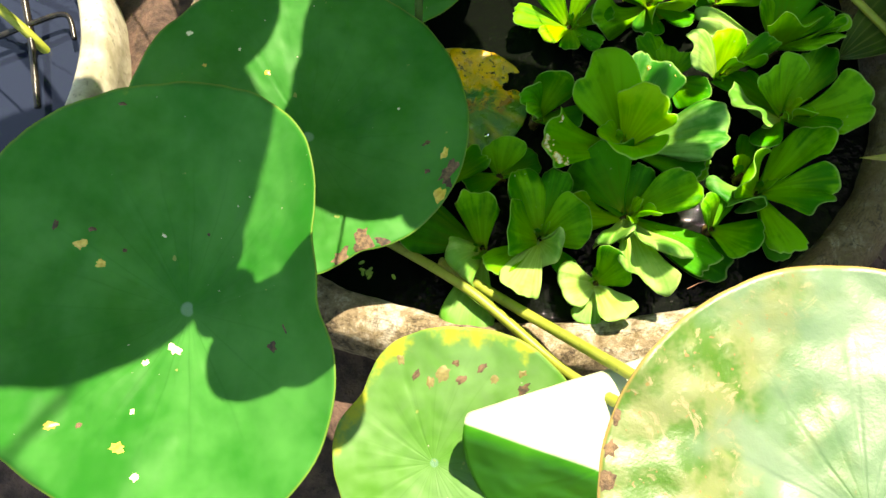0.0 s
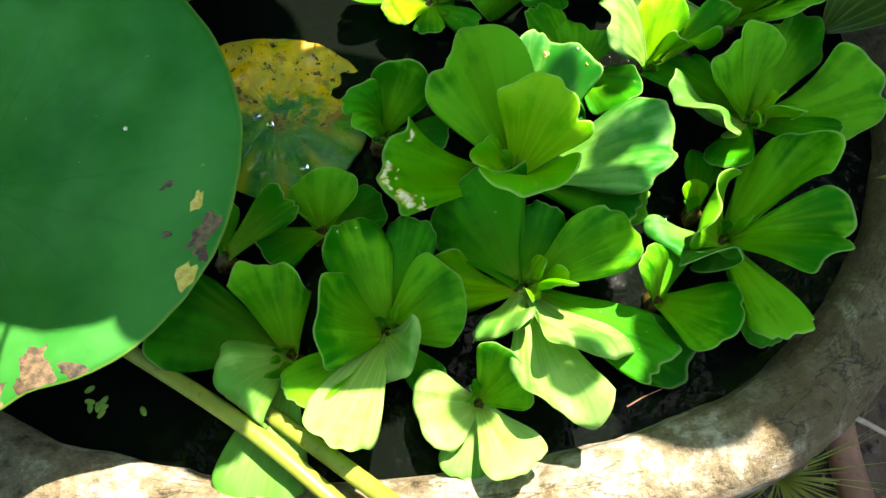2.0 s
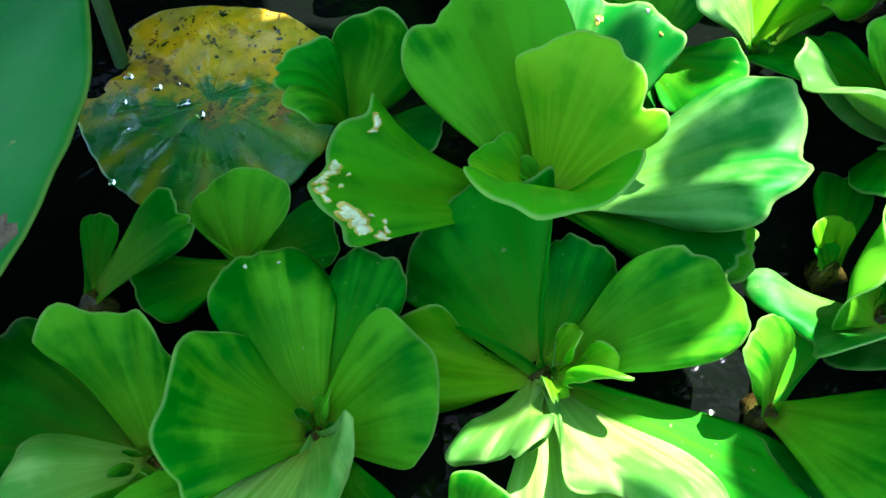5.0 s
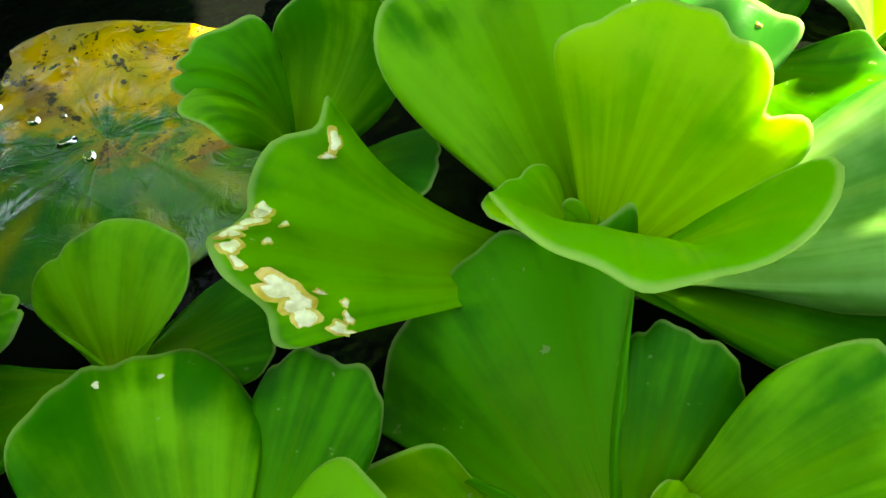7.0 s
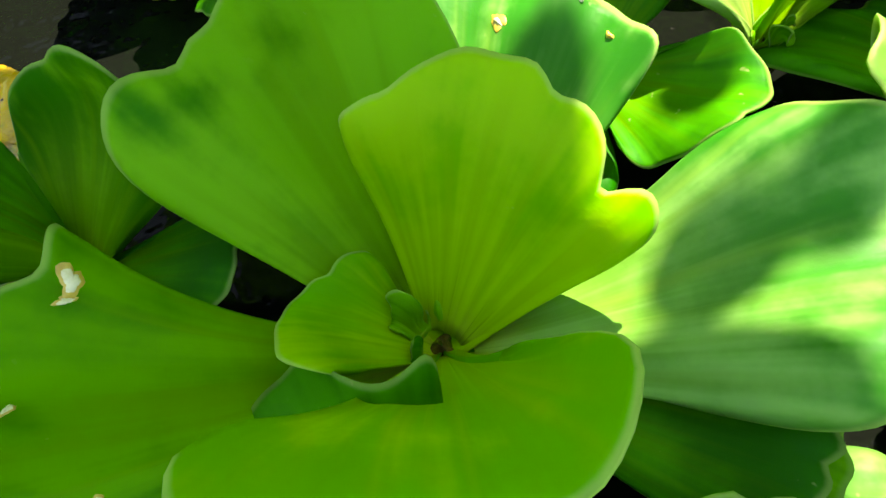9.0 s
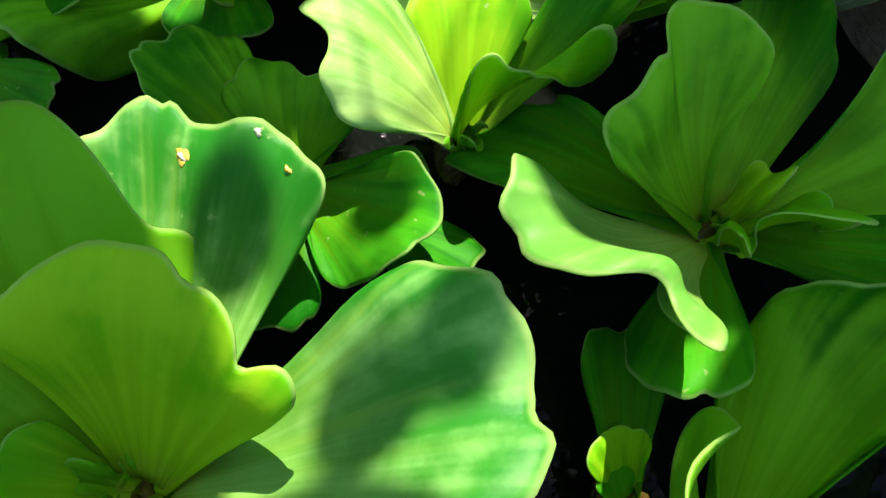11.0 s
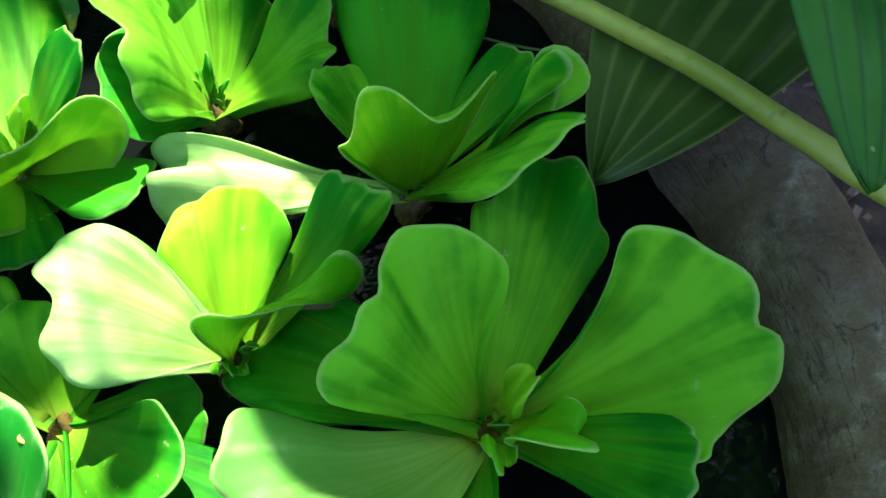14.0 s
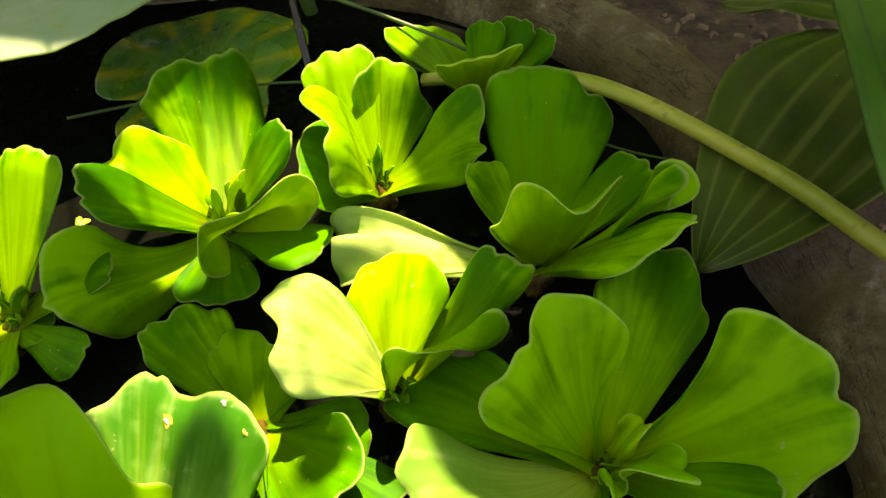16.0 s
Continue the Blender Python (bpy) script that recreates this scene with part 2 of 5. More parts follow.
def folded_material():
    """A leaf folded along a line: sun glare put into the colour as white on one side of it, deep green upper side on
    the other.
    """
    m = Mat("lotus_folded")
    xyz = m.node("ShaderNodeSeparateXYZ")
    m.put(xyz.inputs[0], m.node("ShaderNodeTexCoord").outputs["Object"])
    along = m.math("ADD", m.math("MULTIPLY", xyz.outputs[0], math.cos(radians(251))), m.math("MULTIPLY", xyz.outputs[1], math.sin(radians(251))))
    # the whitish colour stands in for glare on the flat part
    pale = m.mix(m.step(m.noise(20.0, 3.0), 0.3, 0.7), (0.42, 0.48, 0.32), (0.56, 0.60, 0.44))
    green = m.mix(m.step(m.noise(16.0, 3.0), 0.3, 0.7), (0.012, 0.120, 0.003), (0.030, 0.190, 0.006))
    col = m.mix(m.step(along, 0.0174, 0.0199), pale, green)
    m.set(Base_Color=col, Roughness=0.36, Specular_IOR_Level=0.3, Normal=m.bump(m.noise(60.0, 3.0), 0.15, 0.001))
    m.thin(m.mix(0.5, col, (0.10, 0.40, 0.01)), 0.25)
    return m.m


LOTUS_FOLDED = folded_material()
POT_STONE = simple_material("pale_concrete", (0.22, 0.20, 0.13), (0.46, 0.43, 0.33), 26.0, 0.85, 0.002, 0.5)
LOTUS_DEAD = decayed_material("lotus_decayed", 0.0)
LOTUS_OLIVE = decayed_material("lotus_withering", 0.75)
# extra translucent, so the added overhead leaves tint the shade below green
LOTUS_TALL = lotus_material("lotus_backlit", (0.06, 0.26, 0.010), (0.12, 0.36, 0.015), (0.62, 0.95, 0.10), wax=0.5, share=0.66)


def stone_material():
    """Old grey-brown stone: bleached patches, black algae stains, pits and hairline cracks."""
    m = Mat("weathered_stone")
    a = m.noise(9.0, 8.0, 0.72)
    b = m.noise(55.0, 6.0, 0.75)
    c = m.noise(210.0, 4.0, 0.7)
    mixed = m.math("ADD", m.math("MULTIPLY", a, 0.55), m.math("MULTIPLY", b, 0.45))
    col = m.ramp(mixed, [(0.41, (0.050, 0.036, 0.020)), (0.450, (0.165, 0.122, 0.072)), (0.505, (0.265, 0.203, 0.126)), (0.56, (0.470, 0.420, 0.340))])
    col = m.mix(m.math("MULTIPLY", m.step(c, 0.54, 0.64), 0.28), col, (0.030, 0.024, 0.016))
    col = m.mix(m.math("MULTIPLY", m.step(c, 0.44, 0.36), 0.35), col, (0.380, 0.340, 0.280))
    xyz = m.node("ShaderNodeSeparateXYZ")
    m.put(xyz.inputs[0], m.node("ShaderNodeTexCoord").outputs["Object"])
    shaded_side = m.math("MULTIPLY", m.step(xyz.outputs[0], 0.10, 0.26), 0.20)  # brown growth thickened towards +x, also to darken the shaded stone there
    algae = m.step(m.math("ADD", m.noise(9.0, 7.0, 0.72, distort=0.8), shaded_side), 0.53, 0.66)
    col = m.mix(m.math("MULTIPLY", algae, m.math("ADD", 0.50, m.math("MULTIPLY", b, 0.5))), col, (0.085, 0.052, 0.017))
    cracks = m.node("ShaderNodeTexVoronoi", Scale=13.0)
    cracks.feature = "DISTANCE_TO_EDGE"
    warp = m.node("ShaderNodeMix")
    warp.data_type = "VECTOR"
    m.put(warp.inputs["Factor"], 0.07)
    m.put(warp.inputs[4], m.node("ShaderNodeTexCoord").outputs["Object"])
    nz = m.node("ShaderNodeTexNoise", Scale=26.0, Detail=4.0)
    m.put(warp.inputs[5], nz.outputs["Color"])
    m.put(cracks.inputs["Vector"], warp.outputs[1])
    line = m.math("MULTIPLY", m.step(cracks.outputs["Distance"], 0.026, 0.004), m.step(m.noise(11.0, 2.0), 0.40, 0.52))
    col = m.mix(m.math("MULTIPLY", line, 0.6), col, (0.010, 0.008, 0.006))
    n = m.bump(line, -0.8, 0.003, m.bump(m.noise(26.0, 8.0, 0.75), 1.0, 0.010, m.bump(c, 0.9, 0.0020)))
    return m.set(Base_Color=col, Roughness=m.math("ADD", 0.60, m.math("MULTIPLY", a, 0.35)), Specular_IOR_Level=0.3, Normal=n).m


STONE = stone_material()
SOIL = simple_material("dark_soil", (0.020, 0.011, 0.008), (0.105, 0.060, 0.043), 40.0, 0.95, 0.006, 0.5)
CHIP = simple_material("bark_chips", (0.040, 0.023, 0.016), (0.280, 0.165, 0.115), 30.0, 0.85, 0.001)
STEM = simple_material("lotus_stem", (0.20, 0.25, 0.025), (0.33, 0.35, 0.05), 35.0, 0.45, 0.0006, 0.45, (0.4, 0.45, 0.05), 0.2)
STEM_DARK = simple_material("dark_stem", (0.020, 0.070, 0.010), (0.045, 0.110, 0.018), 40.0, 0.5, 0.0005)
TWIG = simple_material("dry_twig", (0.25, 0.17, 0.12), (0.42, 0.32, 0.25), 60.0, 0.8, 0.0008, 0.4)
BRANCH = simple_material("red_brown_branch", (0.14, 0.055, 0.035), (0.26, 0.115, 0.075), 35.0, 0.7, 0.001, 0.4)
GRASS = simple_material("dry_grass", (0.13, 0.20, 0.018), (0.40, 0.37, 0.08), 30.0, 0.5, 0.0, 0.0, (0.3, 0.35, 0.04), 0.35)
CROWN = simple_material("wet_crown", (0.030, 0.016, 0.004), (0.130, 0.095, 0.018), 160.0, 0.16, 0.0012, 0.5)
DUCKWEED = simple_material("duckweed_green", (0.16, 0.30, 0.02), (0.28, 0.42, 0.04), 80.0, 0.4)
BROWN = simple_material("scorched_brown", (0.038, 0.022, 0.010), (0.150, 0.090, 0.045), 260.0, 0.8, 0.0012, 0.5)
HOLE = simple_material("rotten_edge", (0.010, 0.008, 0.005), (0.090, 0.050, 0.020), 300.0, 0.8)
SCAR = simple_material("pale_scar", (0.46, 0.42, 0.22), (0.70, 0.66, 0.46), 300.0, 0.6)
OCHRE = simple_material("ochre_stain", (0.12, 0.10, 0.03), (0.20, 0.17, 0.06), 300.0, 0.45)
AMBER = simple_material("amber_spot", (0.36, 0.24, 0.02), (0.55, 0.41, 0.07), 300.0, 0.35)
STICK = simple_material("wet_black_stalk", (0.006, 0.005, 0.004), (0.020, 0.016, 0.010), 90.0, 0.25, 0.0006)
BARK = simple_material("grey_bark", (0.06, 0.05, 0.04), (0.14, 0.12, 0.10), 20.0, 0.85, 0.004)
HEDGE = simple_material("dark_foliage", (0.010, 0.030, 0.006), (0.030, 0.075, 0.012), 3.0, 0.55)


def arum_material(name, dark, pale, rib):
    m = Mat(name)
    u, v = m.uv()
    lines = m.math("POWER", m.math("ABSOLUTE", m.math("COSINE", m.math("MULTIPLY", u, 9.4))), 26.0)
    mid = m.step(m.math("ABSOLUTE", u), 0.06, 0.02)
    line = m.math("MAXIMUM", lines, mid)
    col = m.mix(m.step(m.noise(20.0, 4.0), 0.3, 0.7), dark, pale)
    col = m.mix(m.math("MULTIPLY", line, 0.5), col, rib)
    col = m.mix(m.step(m.noise(150.0, 2.0), 0.74, 0.76), col, (0.22, 0.20, 0.08))
    m.set(Base_Color=col, Roughness=0.48, Specular_IOR_Level=0.22, Normal=m.bump(line, -0.5, 0.0015, m.bump(m.noise(45.0, 4.0), 0.3, 0.002)))
    m.thin(m.mix(0.5, col, (0.16, 0.26, 0.02)), 0.25)
    return m.m


ARUM = arum_material("olive_broad_leaf", (0.022, 0.055, 0.006), (0.052, 0.092, 0.010), (0.15, 0.18, 0.04))
ARUM_GREEN = arum_material("green_broad_leaf", (0.012, 0.075, 0.004), (0.040, 0.130, 0.010), (0.003, 0.020, 0.002))


def water_material(name, tint, gloss, ripple):
    m = Mat(name)
    n = m.bump(m.noise(95.0, 2.0, 0.5), ripple, 0.004, m.bump(m.noise(26.0, 3.0, 0.5), 0.05, 0.004))
    return m.set(Base_Color=tint, Roughness=0.02, IOR=1.33, Specular_IOR_Level=gloss, Normal=n).m


WATER = water_material("pond_water", (0.003, 0.004, 0.003), 0.07, 0.40)
POT_WATER = water_material("clear_pot_water", (0.012, 0.016, 0.030), 0.6, 0.02)
drop = Mat("water_drop").set(Base_Color=(1.0, 1.0, 1.0), Roughness=0.02, IOR=1.33, Transmission_Weight=1.0)
DROP = drop.m


# ---- builders ----
def mesh_object(name, verts, faces, material, parent=None, uvs=None, smooth=True):
    me = bpy.data.meshes.new(name)
    me.from_pydata([tuple(map(float, v)) for v in verts], [], [tuple(map(int, f)) for f in faces])
    if uvs is not None:
        layer = me.uv_layers.new(name="UVMap")
        idx = np.empty(len(me.loops), dtype=np.int32)
        me.loops.foreach_get("vertex_index", idx)
        layer.data.foreach_set("uv", np.asarray(uvs, dtype=np.float32)[idx].ravel())
    me.materials.append(material)
    me.polygons.foreach_set("use_smooth", [smooth] * len(me.polygons))
    me.update()
    ob = new(name, me)
    if parent is not None:
        ob.parent = parent
    return ob


def solid(ob, thickness, offset=0.0):
    mod = ob.modifiers.new("thickness", "SOLIDIFY")
    mod.thickness, mod.offset = thickness, offset
    return ob


def grid_faces(rows, cols, closed=False):
    f = []
    for i in range(rows - 1):
        for j in range(cols if closed else cols - 1):
            k = (j + 1) % cols
            f.append((i * cols + j, i * cols + k, (i + 1) * cols + k, (i + 1) * cols + j))
    return f


def empty_at(name, x, y, z):
    ob = new(name)
    ob.empty_display_size = 0.02
    ob.matrix_world = pose(x, y, z)
    return ob


leaf_count = [0]


def lettuce_leaf(plant, az, elev, length, spread, roll=0.0, p=4.0, cup=0.0, bend=0.0, curl=0.0, twist=0.0, edge=(0, 0, 0, 0, 0, 0), wave=(0, 0, 0, 0), ruffle=0.012, lip=0.045, kind="m", notch=(), roll_over=(0, 0, 0), neck=0.32):
    """One fan-shaped leaf from the plant's crown. Degrees and metres: spread is half the fan's opening, edge the lobes of its outline, wave the swing of its rim,
    roll_over the extra curl of the rim towards one side, at both sides and in two lobes, neck how spoon-like it is."""
    leaf_count[0] += 1
    seed = leaf_count[0] * 1.7
    cols, rows = 69, 24
    s = np.sin(np.linspace(-1, 1, cols) * math.pi / 2)[None, :]
    r = np.linspace(0.045 if length > 0.045 else 0.0, 1, rows)[:, None] ** 0.8
    pi = math.pi
    rad = length * np.sqrt(np.clip(1 - np.abs(s) ** p, 0, 1))
    rad = rad * (1 + edge[0] * np.sin(pi * s) + edge[1] * np.cos(pi * s) + edge[2] * np.sin(2 * pi * s) + edge[3] * np.cos(2 * pi * s)
                 + edge[4] * np.sin(3 * pi * s) + edge[5] * np.cos(3 * pi * s) + 0.010 * np.sin(11 * s + seed) + 0.006 * np.sin(23 * s + 2 * seed))
    rng = random.Random(leaf_count[0])
    nicks = list(notch) + [(rng.uniform(-0.6, 0.6), rng.uniform(0.01, 0.035), rng.uniform(0.05, 0.09)) for _ in range(2)]
    for at_s, deep, wide in nicks:
        rad = rad * (1 - deep * np.exp(-((s - at_s) / wide) ** 2))
    ang = s * radians(spread) * 1.05 * np.clip(rad / length, 0.02, 1) ** neck
    x = r * rad * np.sin(ang) + s * 0.004 * (1 - r) ** 2
    y = r * rad * np.cos(ang)
    v = np.linspace(0, 1.25, 48)
    k = np.clip(y / length, -0.3, 1.25)
    q, back = np.maximum(k, 0), np.minimum(k, 0) * length
    yy, zz, tt = np.empty_like(q), np.empty_like(q), np.empty_like(q)
    for c in range(cols):
        u = s[0, c]
        turn = curl + roll_over[0] * u + roll_over[1] * u * u + roll_over[2] * math.sin(2 * pi * u)
        th = np.radians(elev + bend * (np.minimum(v, 1.2) - 0.5) + turn * np.clip((v - 0.55) / 0.45, 0, 1.2) ** 1.6)
        mid = (th[1:] + th[:-1]) / 2
        cy = np.concatenate([[0], np.cumsum(np.cos(mid))]) * (v[1] * length)
        cz = np.concatenate([[0], np.cumsum(np.sin(mid))]) * (v[1] * length)
        yy[:, c] = np.interp(q[:, c], v, cy) + back[:, c] * math.cos(th[0])
        zz[:, c] = np.interp(q[:, c], v, cz) + back[:, c] * math.sin(th[0])
        tt[:, c] = np.interp(q[:, c], v, th)
    off = cup * length * (x / length) ** 2 * 2 * np.minimum(1, 0.25 + q) + twist * x * q
    off = off + length * r ** 3 * (wave[0] * np.sin(pi * s) + wave[1] * np.cos(pi * s) + wave[2] * np.sin(2 * pi * s) + wave[3] * np.cos(2 * pi * s))
    off = off + ruffle * length * (np.sin(s * 5.5 + seed) * r ** 4 + 0.7 * np.sin(s * 12 + seed * 2.3) * r ** 7)
    off = off - lip * length * np.clip((r - 0.86) / 0.14, 0, 1) ** 2 * (0.7 + 0.6 * np.sin(s * 4 + seed))
    off = off + 0.00022 * np.cos(s * 14 + np.sin(seed)) * np.sin(r * pi) * (1 - 0.5 * r)
    yy, zz = yy - off * np.sin(tt), zz + off * np.cos(tt)
    a, b = radians(az), radians(roll)
    xx, zz = x * math.cos(b), zz - x * math.sin(b)
    px, py = np.cos(a) * yy + np.sin(a) * xx, np.sin(a) * yy - np.cos(a) * xx
    verts = np.stack([px, py, zz], -1).reshape(-1, 3)
    uv = np.stack([s + 0 * r, r + 0 * s], -1).reshape(-1, 2)
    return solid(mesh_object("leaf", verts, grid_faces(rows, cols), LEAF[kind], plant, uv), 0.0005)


def leaf_scar(leaf, across, along, size, material, seed=1, lift=0.0009):
    """A small ragged scar lying on a lettuce leaf, at a place across (-1..1) and along (0..1) its blade."""
    co = np.array([v.co[:] for v in leaf.data.vertices]).reshape(24, 69, 3)
    c = min(66, max(2, int(round(34 + 68 / math.pi * math.asin(across)))))
    r = min(22, max(1, int(round(23 * along ** 1.25))))
    p = Vector(co[r, c])
    du, dv = Vector(co[r, c + 1] - co[r, c - 1]).normalized(), Vector(co[r + 1, c] - co[r - 1, c]).normalized()
    n = du.cross(dv).normalized()
    n = -n if n.z < 0 else n
    rng = random.Random(seed)
    ring, m = [], 24
    a0, a1, a2 = rng.uniform(0, 6.28), rng.uniform(0, 6.28), rng.uniform(0, 6.28)
    k = [1 + 0.25 * math.sin(2 * w + a0) + 0.20 * math.sin(3 * w + a1) + 0.10 * math.sin(7 * w + a2) for w in (2 * math.pi * j / m for j in range(m))]
    for q, up in ((0.05, lift), (0.6, lift), (1.0, 0.0003)):
        for j in range(m):
            t = 2 * math.pi * j / m
            ring.append(p + (du * math.cos(t) + dv * math.sin(t) * 0.8) * (size * q * k[j]) + n * up)
    return mesh_object("scar", ring, grid_faces(3, m, True) + [tuple(range(m))[::-1]], material, leaf)


def young_leaves(plant, az, size, kind="m"):
    """The curled young leaves in the heart of a rosette."""
    for da, el, n, curl, cup, wide in ((0, 68, 0.024, -95, 1.1, 27), (62, 76, 0.016, -70, 1.6, 26), (-55, 70, 0.013, -110, 1.4, 24)):
        ob = lettuce_leaf(plant, az + da, el, n * size, wide, 8, 3.4, cup=cup, bend=20, curl=curl, twist=0.9, wave=(0.16, 0.0, 0.16, 0.0), ruffle=0.06, kind=kind)
        ob.location = (0.004 * math.cos(radians(az + da)), 0.004 * math.sin(radians(az + da)), 0.004)
        ob.name = "young_leaf"


def water_lettuce(x, y, z, label, heart=1.0):
    plant = tagged(empty_at("water_lettuce", x, y, z), label, "aquatic plant", "floating water lettuce rosettes")
    # the short wet crown from which the leaves grow
    n, m = 14, 8
    verts = []
    for i in range(m):
        f = i / (m - 1)
        for j in range(n):
            t = 2 * math.pi * j / n
            rad = 0.0066 * heart * math.sin(math.pi * (0.12 + 0.86 * f)) * (1 + 0.25 * math.sin(3 * t + 5 * f))
            verts.append((rad * math.cos(t), rad * math.sin(t), -0.016 + 0.021 * f))
    mesh_object("crown", verts, grid_faces(m, n, True), CROWN, plant)
    return plant


def tube(name, pts, radii, material, parent=None, sides=12):
    """A round, slightly uneven stalk along a smooth line of points."""
    pts = [Vector(p) for p in pts]
    path = []
    for i in range(len(pts) - 1):
        p0, p1, p2, p3 = pts[max(i - 1, 0)], pts[i], pts[i + 1], pts[min(i + 2, len(pts) - 1)]
        for k in range(10):
            t = k / 10
            path.append(0.5 * (2 * p1 + (p2 - p0) * t + (2 * p0 - 5 * p1 + 4 * p2 - p3) * t * t + (3 * p1 - p0 - 3 * p2 + p3) * t ** 3))
    path.append(pts[-1])
    verts = []
    for i, c in enumerate(path):
        d = (path[min(i + 1, len(path) - 1)] - path[max(i - 1, 0)]).normalized()
        a = d.orthogonal().normalized() if i == 0 else (a - d * a.dot(d)).normalized()
        b = d.cross(a)
        f = i / (len(path) - 1)
        rad = radii[0] + (radii[1] - radii[0]) * f
        for j in range(sides):
            t = 2 * math.pi * j / sides
            w = rad * (1 + 0.06 * math.sin(3 * t + 9 * f))
            verts.append(c + (a * math.cos(t) + b * math.sin(t)) * w)
    faces = grid_faces(len(path), sides, True)
    faces += [tuple(range(sides))[::-1], tuple(range(len(verts) - sides, len(verts)))]
    return mesh_object(name, verts, faces, material, parent)


def lotus_leaf(centre, radius, label, material=None, lean=(0, 0), funnel=0.25, wave=0.03, rim=0.06, seed=1, fold=(), stretch=1.0, stalk=True, shift=(0, 0), dents=(), foot=None, blemishes=()):
    """A round leaf. lean: its slope in x and y; fold: (direction, offset, degrees, width) each bends what lies beyond a line; dents: (angle, depth, width) in its outline;
    blemishes: (angle, way out from the centre, size, material)."""
    def surface(f, t, lift=0.0):
        e = 1 + rim * (math.sin(2 * t + seed) * 0.6 + math.sin(3 * t + seed * 2.1) * 0.45 + math.sin(7 * t + seed * 4) * 0.10 + math.sin(17 * t + seed) * 0.04 + math.sin(31 * t) * 0.03)
        for ang, deep, wide in dents:
            d = (t - radians(ang) + math.pi) % (2 * math.pi) - math.pi
            e -= deep * math.exp(-(d / radians(wide)) ** 2)
        rad = radius * f * e
        x, y = rad * math.cos(t) * stretch + shift[0] * f ** 1.3, rad * math.sin(t) + shift[1] * f ** 1.3
        z = funnel * radius * f ** 1.25
        z += wave * radius * f ** 2 * (math.sin(3 * t + seed * 3.3) + 0.5 * math.sin(5 * t + seed * 1.3))
        z += 0.004 * noise.noise(Vector((x * 25 + seed, y * 25, 0))) + 0.0012 * noise.noise(Vector((x * 90 + seed, y * 90, 3)))
        z -= 0.0006 * max(0.0, math.cos(21 * t)) ** 20 * f * (1 - f) * 4
        p = Vector((x, y, z))
        for way, start, degrees, w in fold:
            d = Vector((math.cos(radians(way)), math.sin(radians(way)), 0))
            over = p.dot(d) - start
            if over > 0:
                g = min(over, w)
                ang = radians(degrees) * (g / w)
                rr = w / abs(radians(degrees))
                along = rr * math.sin(abs(ang)) + (over - g) * math.cos(ang)
                up = math.copysign(rr * (1 - math.cos(ang)), degrees) + (over - g) * math.sin(ang)
                p = p + d * (along - over) + Vector((0, 0, up))
        p.z += lean[0] * p.x + lean[1] * p.y + lift
        return p

    cols, rows = 180, 40
    verts, uv = [], []
    for i in range(rows):
        for j in range(cols):
            verts.append(surface(i / (rows - 1), 2 * math.pi * j / cols))
            uv.append((j / cols, i / (rows - 1)))
    plant = tagged(empty_at("lotus_leaf", *centre), label, "lotus leaf", "lotus leaves")
    blade = mesh_object("blade", verts, grid_faces(rows, cols, True), material or LOTUS, plant, uv)
    # the seam of the texture runs where the angle wraps
    lay = blade.data.uv_layers[0].data
    for poly in blade.data.polygons:
        us = [lay[k].uv[0] for k in poly.loop_indices]
        if max(us) - min(us) > 0.5:
            for k in poly.loop_indices:
                if lay[k].uv[0] < 0.5:
                    lay[k].uv[0] += 1.0
    solid(blade, 0.0008)
    rng = random.Random(int(seed * 100))
    for ang, out, size, mat in blemishes:
        n, ring = 14, []
        k = [rng.uniform(0.55, 1.25) for _ in range(n)]
        st, turn = rng.uniform(0.5, 0.95), rng.uniform(0, 6.28)
        for q, lift in ((0.02, 0.0008), (0.6, 0.0008), (1.0, 0.0004)):
            for j in range(n):
                a = 2 * math.pi * j / n
                dx, dy = q * size * k[j] * math.cos(a), q * size * k[j] * st * math.sin(a)
                dx, dy = dx * math.cos(turn) - dy * math.sin(turn), dx * math.sin(turn) + dy * math.cos(turn)
                x, y = out * radius * math.cos(radians(ang)) + dx, out * radius * math.sin(radians(ang)) + dy
                ring.append(surface(min(0.995, math.hypot(x, y) / radius), math.atan2(y, x), lift))
        mesh_object("blemish", ring, grid_faces(3, n, True) + [tuple(range(n))[::-1]], mat, plant)
    if foot:
        d, slim = Vector(foot) - Vector(centre), min(1.0, max(0.2, radius / 0.16))
        tube("stalk", [(0, 0, -0.001), (d.x * 0.2, d.y * 0.25, d.z * 0.3), (d.x * 0.65, d.y * 0.7, d.z * 0.7), d], (0.0035 * slim, 0.005 * slim), STEM_DARK, plant)
    elif stalk:
        tube("stalk", [(0, 0, -0.001), (0.01, 0.012, -centre[2] * 0.5), (0.016, 0.02, -centre[2] - 0.05)], (0.0035, 0.004), STEM, plant)
    return plant


def oval(t, ax, top, bottom, n=2.4):
    """A point on the basin's rounded outline round its own centre."""
    c, s = math.cos(t), math.sin(t)
    return ax * math.copysign(abs(c) ** (2 / n), c), (top if s > 0 else bottom) * math.copysign(abs(s) ** (2 / n), s)

# ---- the basin, its water and the ground ----
BX, BY = 0.285, 0.690


